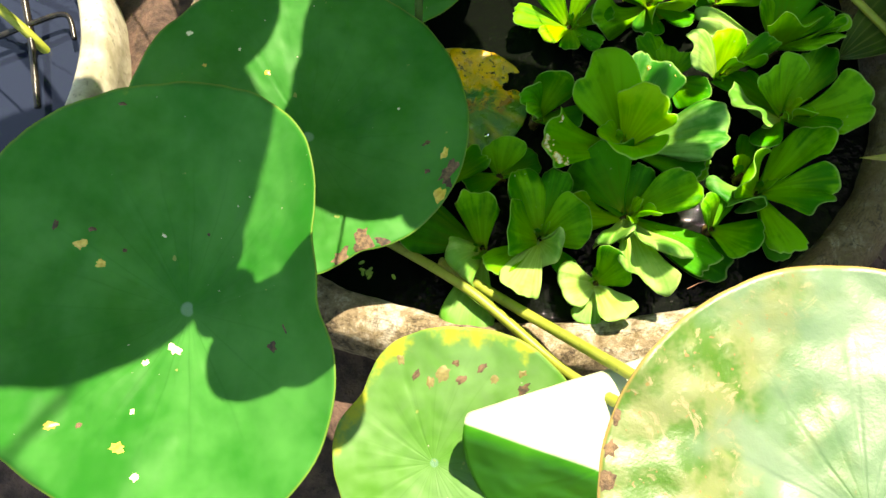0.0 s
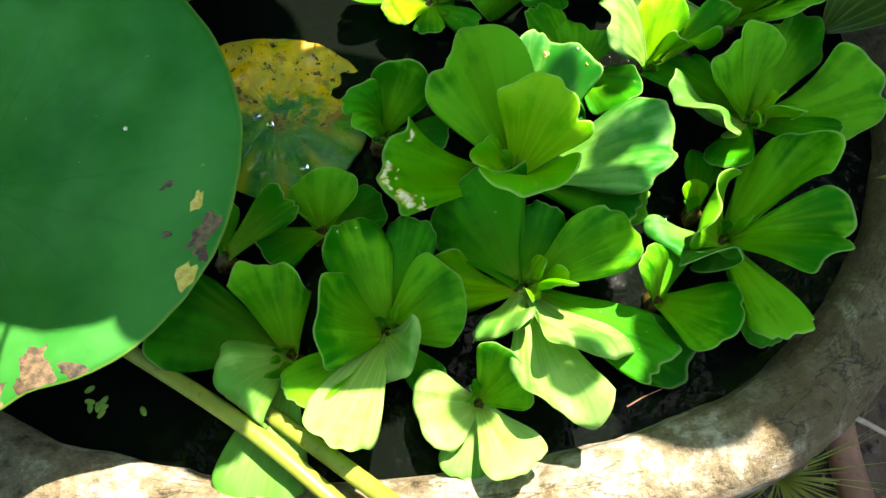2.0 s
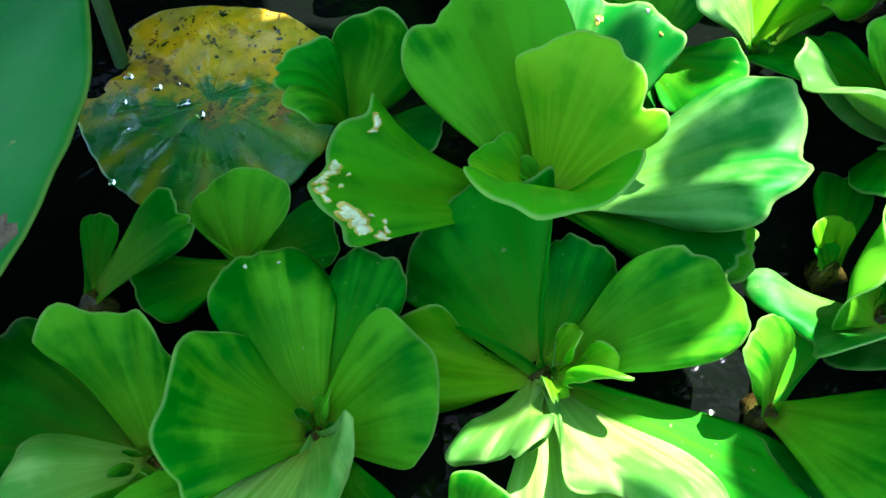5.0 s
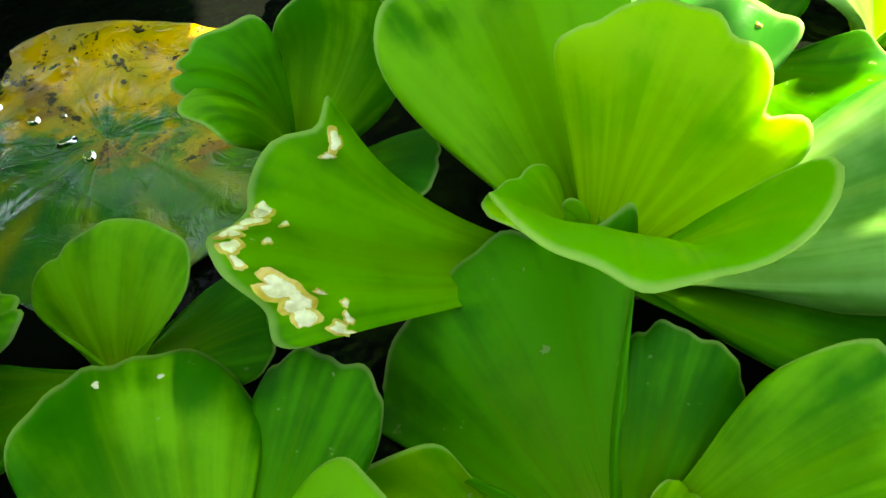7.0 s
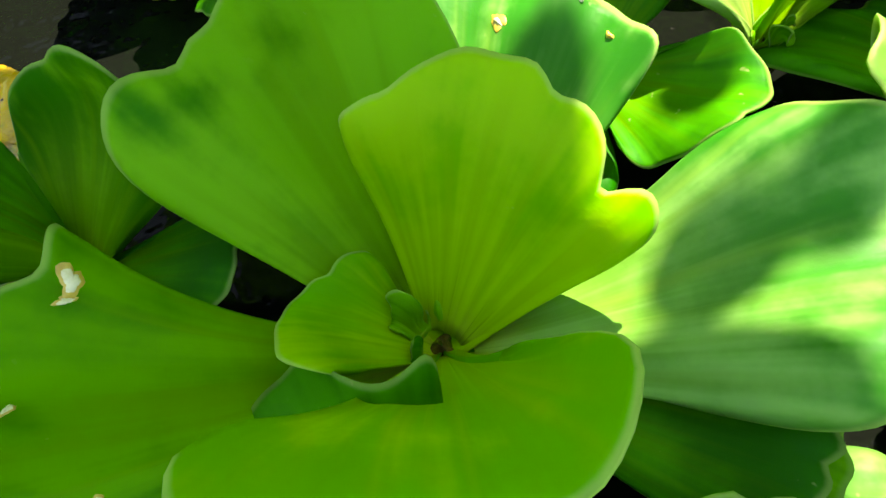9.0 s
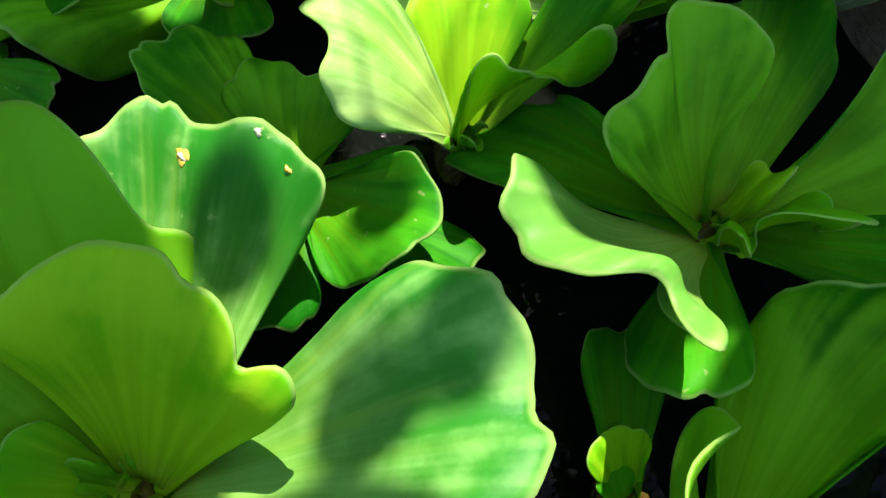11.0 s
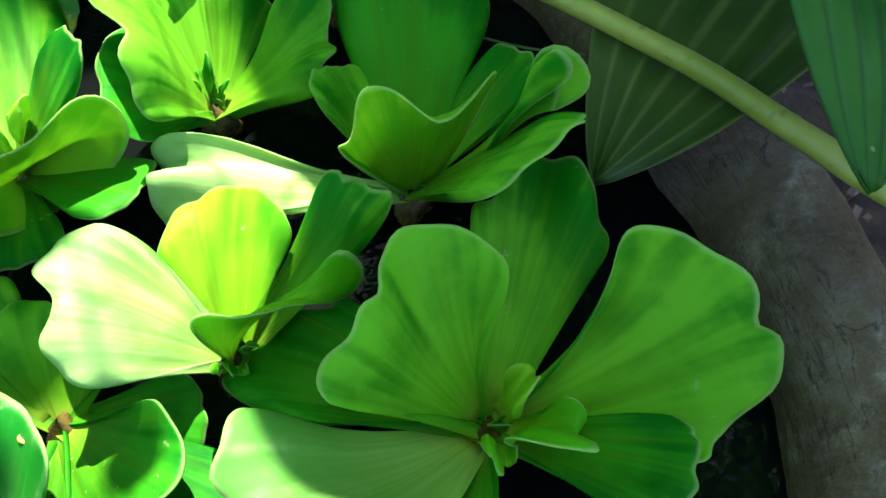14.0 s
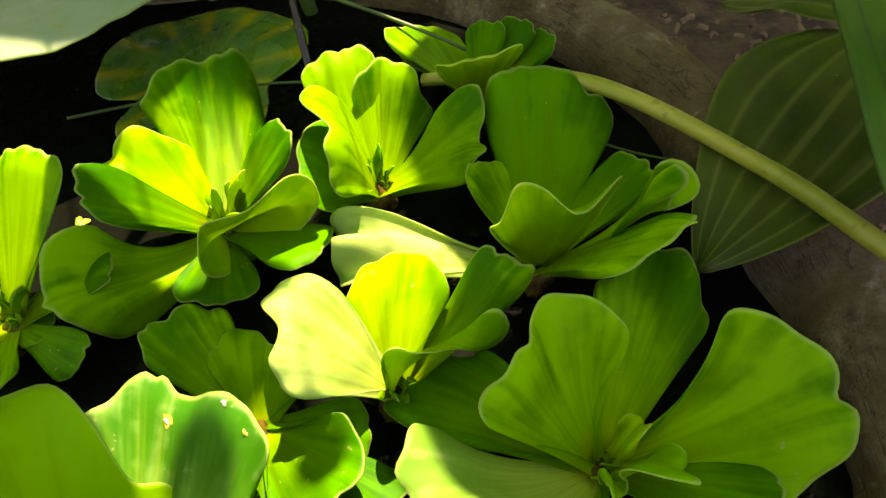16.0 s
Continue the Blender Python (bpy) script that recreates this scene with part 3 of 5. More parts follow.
def stone_basin():
    basin = tagged(empty_at("stone_basin", BX, BY, -0.2), "weathered grey stone basin with a thick rounded rim, full of water", "basin")
    cols = 260
    profile = [(0.30, -0.19), (0.02, -0.18), (0.0, -0.09), (0.0, -0.02), (0.0, 0.004), (0.003, 0.014), (0.010, 0.021), (0.020, 0.024), (0.030, 0.024),
               (0.038, 0.020), (0.044, 0.012), (0.047, 0.0), (0.046, -0.03), (0.035, -0.09), (0.01, -0.2), (-0.05, -0.22)]
    dense = []
    for (a0, z0), (a1, z1) in zip(profile, profile[1:]):
        for k in range(3):
            dense.append((a0 + (a1 - a0) * k / 3, z0 + (z1 - z0) * k / 3))
    dense.append(profile[-1])
    verts = []
    for d, z in dense:
        for j in range(cols):
            t = 2 * math.pi * j / cols
            ox, oy = oval(t, 0.318, 0.245, 0.275)
            n = Vector((ox / 0.318 ** 2, oy / 0.26 ** 2, 0)).normalized()
            shrink = 0.30 if d == 0.30 else 0
            p = Vector((ox, oy, 0)) * (1 - shrink) + n * (d if not shrink else 0)
            w = Vector((p.x * 9, p.y * 9, z * 9))
            lump = 0.006 * noise.noise(w) + 0.0025 * noise.noise(w * 4) + 0.001 * noise.noise(w * 14)
            wide = 1 + 0.10 * noise.noise(Vector((math.cos(t) * 2, math.sin(t) * 2, 3)))
            p = p + n * (lump + d * (wide - 1))
            verts.append((p.x, p.y, z + 0.2 + lump * 0.8))
    for name, lo, hi in (("inner_wall", 0, 13), ("rim", 12, 34), ("outer_wall", 33, len(dense))):
        mesh_object(name, verts[lo * cols:hi * cols], grid_faces(hi - lo, cols, True), STONE, basin)
    return basin


stone_basin()


def water_sheet(name, cx, cy, z, ax, top, bottom, n):
    verts = [(cx, cy, z)]
    cols = 96
    for j in range(cols):
        ox, oy = oval(2 * math.pi * j / cols, ax, top, bottom, n)
        verts.append((cx + ox, cy + oy, z))
    faces = [(0, 1 + j, 1 + (j + 1) % cols) for j in range(cols)]
    return tagged(mesh_object(name, verts, faces, WATER if name == "water" else POT_WATER), "still black pond water reflecting the sky", "water", kind="structure")


water_sheet("water", BX, BY, 0.0, 0.328, 0.255, 0.285, 2.4)


def ground():
    near = np.linspace(-1.2, 1.6, 90)
    far = np.array([-400.0, -60, -12, -4, -2])
    xs = np.concatenate([far, near, -far[::-1]])
    verts = []
    for y in xs:
        for x in xs:
            z = -0.068 + 0.014 * noise.noise(Vector((x * 6, y * 6, 0))) + 0.006 * noise.noise(Vector((x * 19, y * 19, 4)))
            inside = ((x - BX) / 0.33) ** 2 + ((y - BY) / 0.27) ** 2 < 1 or (x + 0.41) ** 2 + (y - 0.68) ** 2 < 0.045
            z += 0.045 * math.exp(-((x + 0.12) / 0.05) ** 2 - ((y - 0.78) / 0.16) ** 2)
            verts.append((x, y, -0.26 if inside else z))
    return tagged(mesh_object("ground", verts, grid_faces(len(xs), len(xs)), SOIL), "dark crumbly garden soil round the basin", "soil", kind="structure")


ground()


def bark_chips():
    rng = random.Random(4)
    verts, faces = [], []
    while len(verts) < 8 * 3500:
        x, y = rng.uniform(0.36, 1.15), rng.uniform(0.0, 1.1)
        if ((x - BX) / 0.385) ** 2 + ((y - BY) / 0.34) ** 2 < 1:
            continue
        m = pose(x, y, -0.058 + rng.uniform(-0.008, 0.012), rng.uniform(-40, 40), rng.uniform(-40, 40), rng.uniform(0, 360))
        a, b, c = rng.uniform(0.001, 0.005), rng.uniform(0.0008, 0.0024), rng.uniform(0.0005, 0.0015)
        k = len(verts)
        for dx, dy, dz in ((-1, -1, -1), (1, -0.7, -1), (1, 0.8, -1), (-0.8, 1, -1), (-0.9, -0.8, 1), (0.8, -0.6, 1), (0.9, 0.6, 1), (-0.7, 0.8, 1)):
            verts.append(m @ Vector((dx * a, dy * b, dz * c)))
        faces += [tuple(k + i for i in f) for f in ((3, 2, 1, 0), (4, 5, 6, 7), (0, 1, 5, 4), (1, 2, 6, 5), (2, 3, 7, 6), (3, 0, 4, 7))]
    return tagged(mesh_object("bark_chips", verts, faces, CHIP, smooth=False), "loose dark bark chips on the soil", "mulch", kind="stuff")


bark_chips()


def round_pot():
    pot = tagged(empty_at("round_pot", -0.41, 0.68, -0.2), "round pale concrete pot filled with water beside the basin", "pot")
    cols = 120
    prof = [(0.16, -0.19), (0.224, -0.16), (0.229, -0.01), (0.231, 0.012), (0.236, 0.017), (0.251, 0.017), (0.257, 0.010), (0.258, -0.02), (0.248, -0.2)]
    verts = []
    for r, z in prof:
        for j in range(cols):
            t = 2 * math.pi * j / cols
            w = 0.003 * noise.noise(Vector((r * math.cos(t) * 20, r * math.sin(t) * 20, z * 20)))
            verts.append(((r + w) * math.cos(t), (r + w) * math.sin(t), z + 0.2 + w))
    for name, lo, hi in (("inner_wall", 0, 3), ("rim", 2, 8), ("outer_wall", 7, len(prof))):
        mesh_object(name, verts[lo * cols:hi * cols], grid_faces(hi - lo, cols, True), POT_STONE, pot)
    return pot


round_pot()
water_sheet("water_pot", -0.41, 0.68, -0.006, 0.230, 0.230, 0.230, 2.0)

# ---- lotus leaves in view ----
lotus_leaf((0.0006, 0.4047, 0.090), 0.157, "large dark green lotus leaf with brown holes and a pale centre", LOTUS, lean=(0.12, 0.06), funnel=0.26, wave=0.03, rim=0.03, seed=2.2, shift=(-0.0245, 0.019), dents=((4, 0.17, 26), (-14, 0.05, 8), (-58, -0.24, 34)),
           blemishes=((150, 0.66, 0.004, HOLE), (151, 0.53, 0.006, AMBER), (155, 0.42, 0.004, AMBER), (107, 0.35, 0.0022, SCAR), (67, 0.35, 0.0022, BROWN), (-27, 0.58, 0.005, HOLE),
                      (-20, 0.69, 0.003, BROWN), (-95, 0.20, 0.007, SCAR), (-113, 0.32, 0.003, SCAR), (-122, 0.78, 0.0045, AMBER), (-115, 0.71, 0.0032, BROWN), (-96, 0.71, 0.006, AMBER),
                      (-87, 0.79, 0.003, SCAR), (-99, 0.54, 0.0025, SCAR), (138, 0.38, 0.002, BROWN), (142, 0.53, 0.003, BROWN), (104, 0.93, 0.0035, BROWN)))
lotus_leaf((0.078, 0.562, 0.070), 0.1435, "dark green lotus leaf with a scorched brown edge", LOTUS, lean=(-0.05, 0.04), funnel=0.14, wave=0.02, rim=0.03, seed=0.6, shift=(-0.012, 0.010), dents=((-62, 0.05, 9), (-30, -0.06, 30)),
           blemishes=((-60, 0.94, 0.017, BROWN), (-54, 0.97, 0.008, HOLE), (-69, 0.96, 0.010, BROWN), (-62, 0.97, 0.007, HOLE), (139, 0.89, 0.0035, SCAR), (121, 0.45, 0.003, AMBER), (-20, 0.93, 0.012, BROWN), (-14, 0.87, 0.006, AMBER), (-29, 0.95, 0.008, AMBER), (-24, 0.96, 0.006, HOLE),
                      (-10, 0.74, 0.004, BROWN), (-22, 0.80, 0.003, BROWN), (12, 0.58, 0.0014, SCAR), (127, 0.65, 0.0015, SCAR), (146, 0.70, 0.002, AMBER)))
lotus_leaf((0.186, 0.296, 0.030), 0.100, "yellowing lotus leaf with a crumpled brown patch over the rim", LOTUS_YELLOW, lean=(0.05, 0.12), funnel=0.12, wave=0.05, rim=0.04, seed=3.1, shift=(0.022, 0.004), dents=((148, 0.10, 14),),
           blemishes=((113, 0.69, 0.0050, BROWN), (104, 0.60, 0.0060, OCHRE), (95, 0.66, 0.0065, OCHRE), (71, 0.73, 0.0045, BROWN), (80, 0.62, 0.0045, BROWN), (88, 0.74, 0.0037, BROWN), (60, 0.70, 0.0045, OCHRE), (43, 0.76, 0.006, HOLE), (50, 0.83, 0.0040, OCHRE), (120, 0.84, 0.0050, OCHRE)))
lotus_leaf((0.327, 0.300, 0.078), 0.118, "folded lotus leaf with its flat part whitened for sun glare", LOTUS_FOLDED, lean=(0.0, -0.03), funnel=0.02, wave=0.012, rim=0.02, seed=1.4, fold=((251, 0.0154, -52, 0.016), (107.0, 0.055, -168, 0.018)))
lotus_leaf((0.348, 0.260, 0.340), 0.090, "pale mottled lotus leaf with a browned rim", LOTUS_MOTTLED, lean=(0.05, -0.08), funnel=0.16, wave=0.02, rim=0.03, seed=2.0,
           blemishes=((165, 0.97, 0.004, BROWN), (172, 0.97, 0.005, BROWN), (158, 0.98, 0.003, BROWN)))
lotus_leaf((0.130, 0.800, 0.030), 0.105, "bright green lotus leaf low over the water", LOTUS, lean=(0.0, 0.0), funnel=0.10, wave=0.03, rim=0.04, seed=5.0)
lotus_leaf((0.318, 0.912, 0.050), 0.098, "pale blue-green lotus leaf lying close to the water", LOTUS_PALE, lean=(0.0, -0.05), funnel=0.05, wave=0.02, rim=0.03, seed=4.2)
lotus_leaf((0.214, 0.643, 0.001), 0.062, "half-sunken yellow and brown decaying lotus leaf", LOTUS_DEAD, funnel=0.02, wave=0.03, rim=0.11, seed=2.9, stalk=False)
lotus_leaf((0.395, 0.858, 0.002), 0.056, "torn olive and yellow-brown lotus leaf floating on the water", LOTUS_OLIVE, funnel=0.02, wave=0.03, rim=0.10, seed=6.1, stalk=False, dents=((200, 0.35, 14), (330, 0.25, 18)))


# ---- unseen lotus leaves added overhead to shade the basin and darken its reflections ----
def overhead(x, y, z, r, seed, foot):
    z = 0.6 * z if r < 0.14 else z
    k = (z - 0.07) / SUN.z
    lotus_leaf((x + SUN.x * k, y + SUN.y * k, z), r, "unseen lotus leaf added overhead to block sun and sky", LOTUS_TALL, funnel=0.12, wave=0.02, rim=0.04, seed=seed, foot=foot)


# x, y: where the shadow falls; the smallest only place edges of sun patches
overhead(0.391, 0.557, 1.12, 0.036, 8.0, (-0.10, 1.30, -0.07))
overhead(0.133, 0.561, 1.01, 0.079, 9.0, (0.02, 1.25, -0.07))
overhead(0.377, 0.465, 1.15, 0.013, 13.0, (-0.10, 1.38, -0.07))
overhead(0.451, 0.466, 1.13, 0.031, 14.0, (1.05, 1.05, -0.07))
overhead(0.363, 0.718, 1.09, 0.041, 15.0, (0.05, 1.40, -0.07))
overhead(0.436, 0.647, 1.10, 0.008, 16.0, (1.10, 1.30, -0.07))
overhead(0.259, 0.605, 0.95, 0.132, 1.0, (0.46, 0.90, -0.02))
overhead(0.671, 0.675, 0.98, 0.151, 2.0, (0.86, 1.05, -0.07))
overhead(0.592, 0.509, 1.08, 0.124, 2.6, (0.95, 0.95, -0.07))
overhead(-0.129, 0.524, 0.92, 0.185, 3.0, (-0.40, 0.85, -0.05))
overhead(0.096, 0.360, 0.90, 0.045, 4.0, (0.10, 0.90, -0.02))
overhead(0.056, 0.354, 0.94, 0.040, 4.5, (-0.55, 0.86, -0.07))
overhead(0.026, 0.390, 0.96, 0.024, 4.6, (-0.50, 0.90, -0.07))
overhead(0.180, 0.487, 0.98, 0.022, 4.8, (0.12, 1.10, -0.07))
overhead(0.204, 0.467, 0.96, 0.018, 4.9, (0.14, 1.15, -0.07))
overhead(0.395, 1.014, 1.00, 0.179, 5.0, (0.40, 0.92, -0.02))
overhead(0.623, 0.781, 1.06, 0.129, 12.0, (1.00, 1.55, -0.07))
overhead(0.070, 0.897, 1.02, 0.158, 6.0, (0.16, 0.92, -0.02))
overhead(0.457, 0.498, 1.14, 0.035, 50.0, (1.02, 1.20, -0.07))
overhead(0.511, 0.646, 1.16, 0.048, 51.0, (0.98, 1.45, -0.07))
overhead(0.488, 0.632, 1.18, 0.026, 52.0, (0.10, 1.50, -0.07))
overhead(0.595, 0.594, 1.20, 0.032, 53.0, (1.20, 1.10, -0.07))
overhead(0.435, 0.591, 1.22, 0.009, 54.0, (0.20, 1.55, -0.07))
overhead(0.202, 0.738, 1.12, 0.050, 61.0, (0.05, 1.60, -0.07))
overhead(0.168, 0.658, 1.16, 0.100, 62.0, (-0.30, 1.50, -0.07))
overhead(0.418, 0.592, 1.24, 0.0105, 55.0, (-0.05, 1.55, -0.07))
overhead(0.335, 0.472, 1.26, 0.014, 56.0, (-0.25, 1.35, -0.07))
overhead(0.411, 0.710, 1.28, 0.033, 57.0, (0.30, 1.60, -0.07))
overhead(0.155, 0.612, 1.22, 0.092, 64.0, (-0.35, 1.65, -0.07))
overhead(0.122, 0.722, 1.18, 0.060, 65.0, (-0.40, 1.60, -0.07))
overhead(0.010, 0.428, 1.10, 0.026, 66.0, (-0.45, 1.30, -0.07))
overhead(-0.030, 0.682, 1.14, 0.076, 67.0, (-0.55, 1.35, -0.07))
overhead(0.401, 0.649, 1.20, 0.0105, 63.0, (0.30, 1.70, -0.07))
# added farther back to keep sky out of the water's reflections
for k, (x, y) in enumerate(((0.10, 1.17), (0.46, 1.26), (-0.22, 1.02), (0.78, 1.28), (0.26, 1.46), (-0.08, 1.44), (0.62, 1.55), (0.95, 1.02))):
    overhead(x, y, 1.0 + 0.06 * (k % 3), 0.185, 11.0 + k, (x + 0.30, y + 0.55, -0.07))
overhead(0.776, 0.941, 1.05, 0.166, 7.0, (0.90, 1.30, -0.07))
# added to the right and in front, again to blacken reflections in the water
for k, (x, y) in enumerate(((0.66, 0.10), (0.92, 0.28), (0.86, 0.06), (1.04, 0.12))):
    overhead(x, y, 1.0 + 0.05 * (k % 2), 0.150, 31.0 + k, (x + 0.75, y + 0.65, -0.07))
overhead(-0.180, 0.150, 1.95, 0.150, 41.0, (0.75, 1.60, -0.07))
overhead(0.030, 0.070, 1.00, 0.155, 44.0, (-0.60, -0.50, -0.07))
overhead(-0.480, 0.080, 1.00, 0.180, 45.0, (-0.80, 0.30, -0.07))
overhead(-0.250, -0.080, 1.05, 0.180, 46.0, (-0.70, -0.30, -0.07))

# ---- stalks and stems ----
tagged(tube("lotus_stalk", [(0.140, 0.490, 0.012), (0.215, 0.436, 0.030), (0.290, 0.366, 0.040), (0.330, 0.325, 0.10)], (0.0042, 0.0046), STEM), "smooth yellow-green lotus stalk leaning over the rim", "stalk")
tagged(tube("lotus_stalk", [(0.190, 0.470, 0.010), (0.250, 0.423, 0.030), (0.333, 0.352, 0.092), (0.360, 0.315, 0.150)], (0.0042, 0.0048), STEM), "smooth yellow-green lotus stalk leaning over the rim", "stalk")
tagged(tube("lotus_stalk", [(0.500, 0.800, 0.020), (0.553, 0.746, 0.050), (0.598, 0.685, 0.050), (0.617, 0.643, 0.050), (0.634, 0.606, 0.050), (0.70, 0.48, 0.06)], (0.0030, 0.0042), STEM), "thick olive-green lotus stalk crossing the rim", "stalk")
tagged(tube("lotus_stalk", [(0.165, 0.660, -0.03), (0.172, 0.690, 0.08), (0.185, 0.740, 0.25)], (0.0035, 0.004), STEM_DARK), "dark green lotus stalk rising from the water", "stalk")


# ---- water lettuce ----
plant = water_lettuce(0.3611, 0.5808, 0.0133, "large bright green water lettuce rosette with cupped ribbed leaves")
lettuce_leaf(plant, 107.5, 37.3, 0.0838, 44.9, 10.3, 5.0, cup=0.09, bend=9.4, curl=-19.1, twist=-0.26, edge=(-0.016, 0.061, 0.079, 0.109, 0.011, -0.04), wave=(0.045, -0.015, 0.008, -0.082), roll_over=(22.7, 20.4, -16.1), neck=0.15, ruffle=0.01)
lettuce_leaf(plant, 55.6, 59.3, 0.0627, 39.8, 10.1, 6.0, cup=0.47, bend=2.0, curl=-19.8, twist=-0.18, edge=(0.05, 0.009, -0.03, 0.042, 0.021, -0.006), wave=(-0.008, 0.045, 0.013, -0.034), roll_over=(-11.5, -15.1, 8.7), ruffle=0.01, notch=((0.54, 0.075, 0.09), (0.15, 0.03, 0.07)), kind="y")
lettuce_leaf(plant, 354.4, 35.1, 0.0931, 27.8, -3.5, 5.0, cup=0.36, bend=21.7, curl=-33.8, twist=-0.16, edge=(-0.012, -0.0, -0.006, 0.03, 0.004, -0.021), wave=(0.024, 0.025, -0.008, -0.043), roll_over=(-21.4, 12.3, 1.6), ruffle=0.01, kind="p")
lettuce_leaf(plant, 271.8, 60.9, 0.0809, 29.0, -3.1, 4.0, cup=0.82, bend=4.8, curl=-25.6, twist=-0.35, edge=(0.118, 0.01, -0.128, -0.036, 0.063, -0.033), wave=(0.046, -0.006, 0.058, 0.0), roll_over=(-28.6, 47.8, -14.1), neck=0.57, ruffle=0.01, kind="y")
leaf = lettuce_leaf(plant, 190.2, 29.0, 0.0971, 29.0, 17.0, 4.0, cup=0.48, bend=29.5, curl=0.9, twist=0.34, edge=(0.014, -0.105, -0.03, 0.083, 0.003, -0.055), wave=(0.037, 0.031, -0.043, -0.031), roll_over=(-0.8, -4.9, -5.1), neck=1.15, ruffle=0.01, kind="s")
leaf_scar(leaf, 0.55, 0.94, 0.00275, AMBER, 20, 0.0007)
leaf_scar(leaf, 0.55, 0.94, 0.0022, SCAR, 20, 0.0011)
leaf_scar(leaf, 0.5, 0.91, 0.00162, AMBER, 21, 0.0007)
leaf_scar(leaf, 0.5, 0.91, 0.0013, SCAR, 21, 0.0011)
leaf_scar(leaf, 0.14, 0.955, 0.0025, AMBER, 22, 0.0007)
leaf_scar(leaf, 0.14, 0.955, 0.002, SCAR, 22, 0.0011)
leaf_scar(leaf, 0.07, 0.96, 0.00275, AMBER, 23, 0.0007)
leaf_scar(leaf, 0.07, 0.96, 0.0022, SCAR, 23, 0.0011)
leaf_scar(leaf, 0.0, 0.955, 0.00325, AMBER, 24, 0.0007)
leaf_scar(leaf, 0.0, 0.955, 0.0026, SCAR, 24, 0.0011)
leaf_scar(leaf, -0.07, 0.96, 0.0025, AMBER, 25, 0.0007)
leaf_scar(leaf, -0.07, 0.96, 0.002, SCAR, 25, 0.0011)
leaf_scar(leaf, -0.15, 0.955, 0.00275, AMBER, 26, 0.0007)
leaf_scar(leaf, -0.15, 0.955, 0.0022, SCAR, 26, 0.0011)
leaf_scar(leaf, -0.24, 0.96, 0.00275, AMBER, 27, 0.0007)
leaf_scar(leaf, -0.24, 0.96, 0.0022, SCAR, 27, 0.0011)
leaf_scar(leaf, -0.33, 0.955, 0.00175, AMBER, 28, 0.0007)
leaf_scar(leaf, -0.33, 0.955, 0.0014, SCAR, 28, 0.0011)
leaf_scar(leaf, -0.45, 0.93, 0.0055, AMBER, 29, 0.0007)
leaf_scar(leaf, -0.45, 0.93, 0.0044, SCAR, 29, 0.0011)
leaf_scar(leaf, -0.52, 0.945, 0.0045, AMBER, 30, 0.0007)
leaf_scar(leaf, -0.52, 0.945, 0.0036, SCAR, 30, 0.0011)
leaf_scar(leaf, -0.6, 0.92, 0.00375, AMBER, 31, 0.0007)
leaf_scar(leaf, -0.6, 0.92, 0.003, SCAR, 31, 0.0011)
leaf_scar(leaf, -0.66, 0.84, 0.0015, AMBER, 32, 0.0007)
leaf_scar(leaf, -0.66, 0.84, 0.0012, SCAR, 32, 0.0011)
leaf_scar(leaf, -0.74, 0.87, 0.0025, AMBER, 33, 0.0007)
leaf_scar(leaf, -0.74, 0.87, 0.002, SCAR, 33, 0.0011)
leaf_scar(leaf, -0.8, 0.85, 0.00175, AMBER, 34, 0.0007)
leaf_scar(leaf, -0.8, 0.85, 0.0014, SCAR, 34, 0.0011)
leaf_scar(leaf, -0.58, 0.82, 0.00125, AMBER, 35, 0.0007)
leaf_scar(leaf, -0.58, 0.82, 0.001, SCAR, 35, 0.0011)
leaf_scar(leaf, 0.0, 0.91, 0.00125, AMBER, 36, 0.0007)
leaf_scar(leaf, 0.0, 0.91, 0.001, SCAR, 36, 0.0011)
leaf_scar(leaf, -0.2, 0.91, 0.00125, AMBER, 37, 0.0007)
leaf_scar(leaf, -0.2, 0.91, 0.001, SCAR, 37, 0.0011)
leaf_scar(leaf, -0.48, 0.86, 0.0015, AMBER, 38, 0.0007)
leaf_scar(leaf, -0.48, 0.86, 0.0012, SCAR, 38, 0.0011)
lettuce_leaf(plant, 169.2, 45.5, 0.0389, 37.3, 18.8, 3.5, cup=0.58, bend=-7.2, curl=-30.6, twist=0.09, edge=(-0.078, -0.058, -0.001, 0.018, 0.007, 0.01), wave=(0.004, -0.009, -0.01, -0.023), ruffle=0.010, kind="y")
lettuce_leaf(plant, 334.5, 10.2, 0.079, 20.6, -10.2, 4.0, cup=0.1)
leaf = lettuce_leaf(plant, 66.8, 20.7, 0.0941, 24.9, 5.9, 5.0, cup=0.58, bend=23.8, curl=2.8, twist=0.13, edge=(0.011, -0.111, -0.017, 0.055, 0.013, -0.056), wave=(0.021, 0.039, 0.002, 0.028), roll_over=(15.0, 45.6, 5.6), neck=0.15, ruffle=0.01, kind="p")
leaf_scar(leaf, -0.15, 0.88, 0.0024, AMBER, 2, 0.0007)
leaf_scar(leaf, -0.14, 0.88, 0.0012, SCAR, 3, 0.0011)
leaf_scar(leaf, 0.55, 0.93, 0.0010, AMBER, 4)
leaf_scar(leaf, 0.3, 0.95, 0.0010, SCAR, 5)
lettuce_leaf(plant, 327.8, 17.8, 0.0758, 20.6, 2.0, 4.0, kind="d")
young_leaves(plant, 150, 0.5)
plant = water_lettuce(0.3576, 0.5105, 0.008, "green water lettuce rosette with wavy sunlit outer leaves")
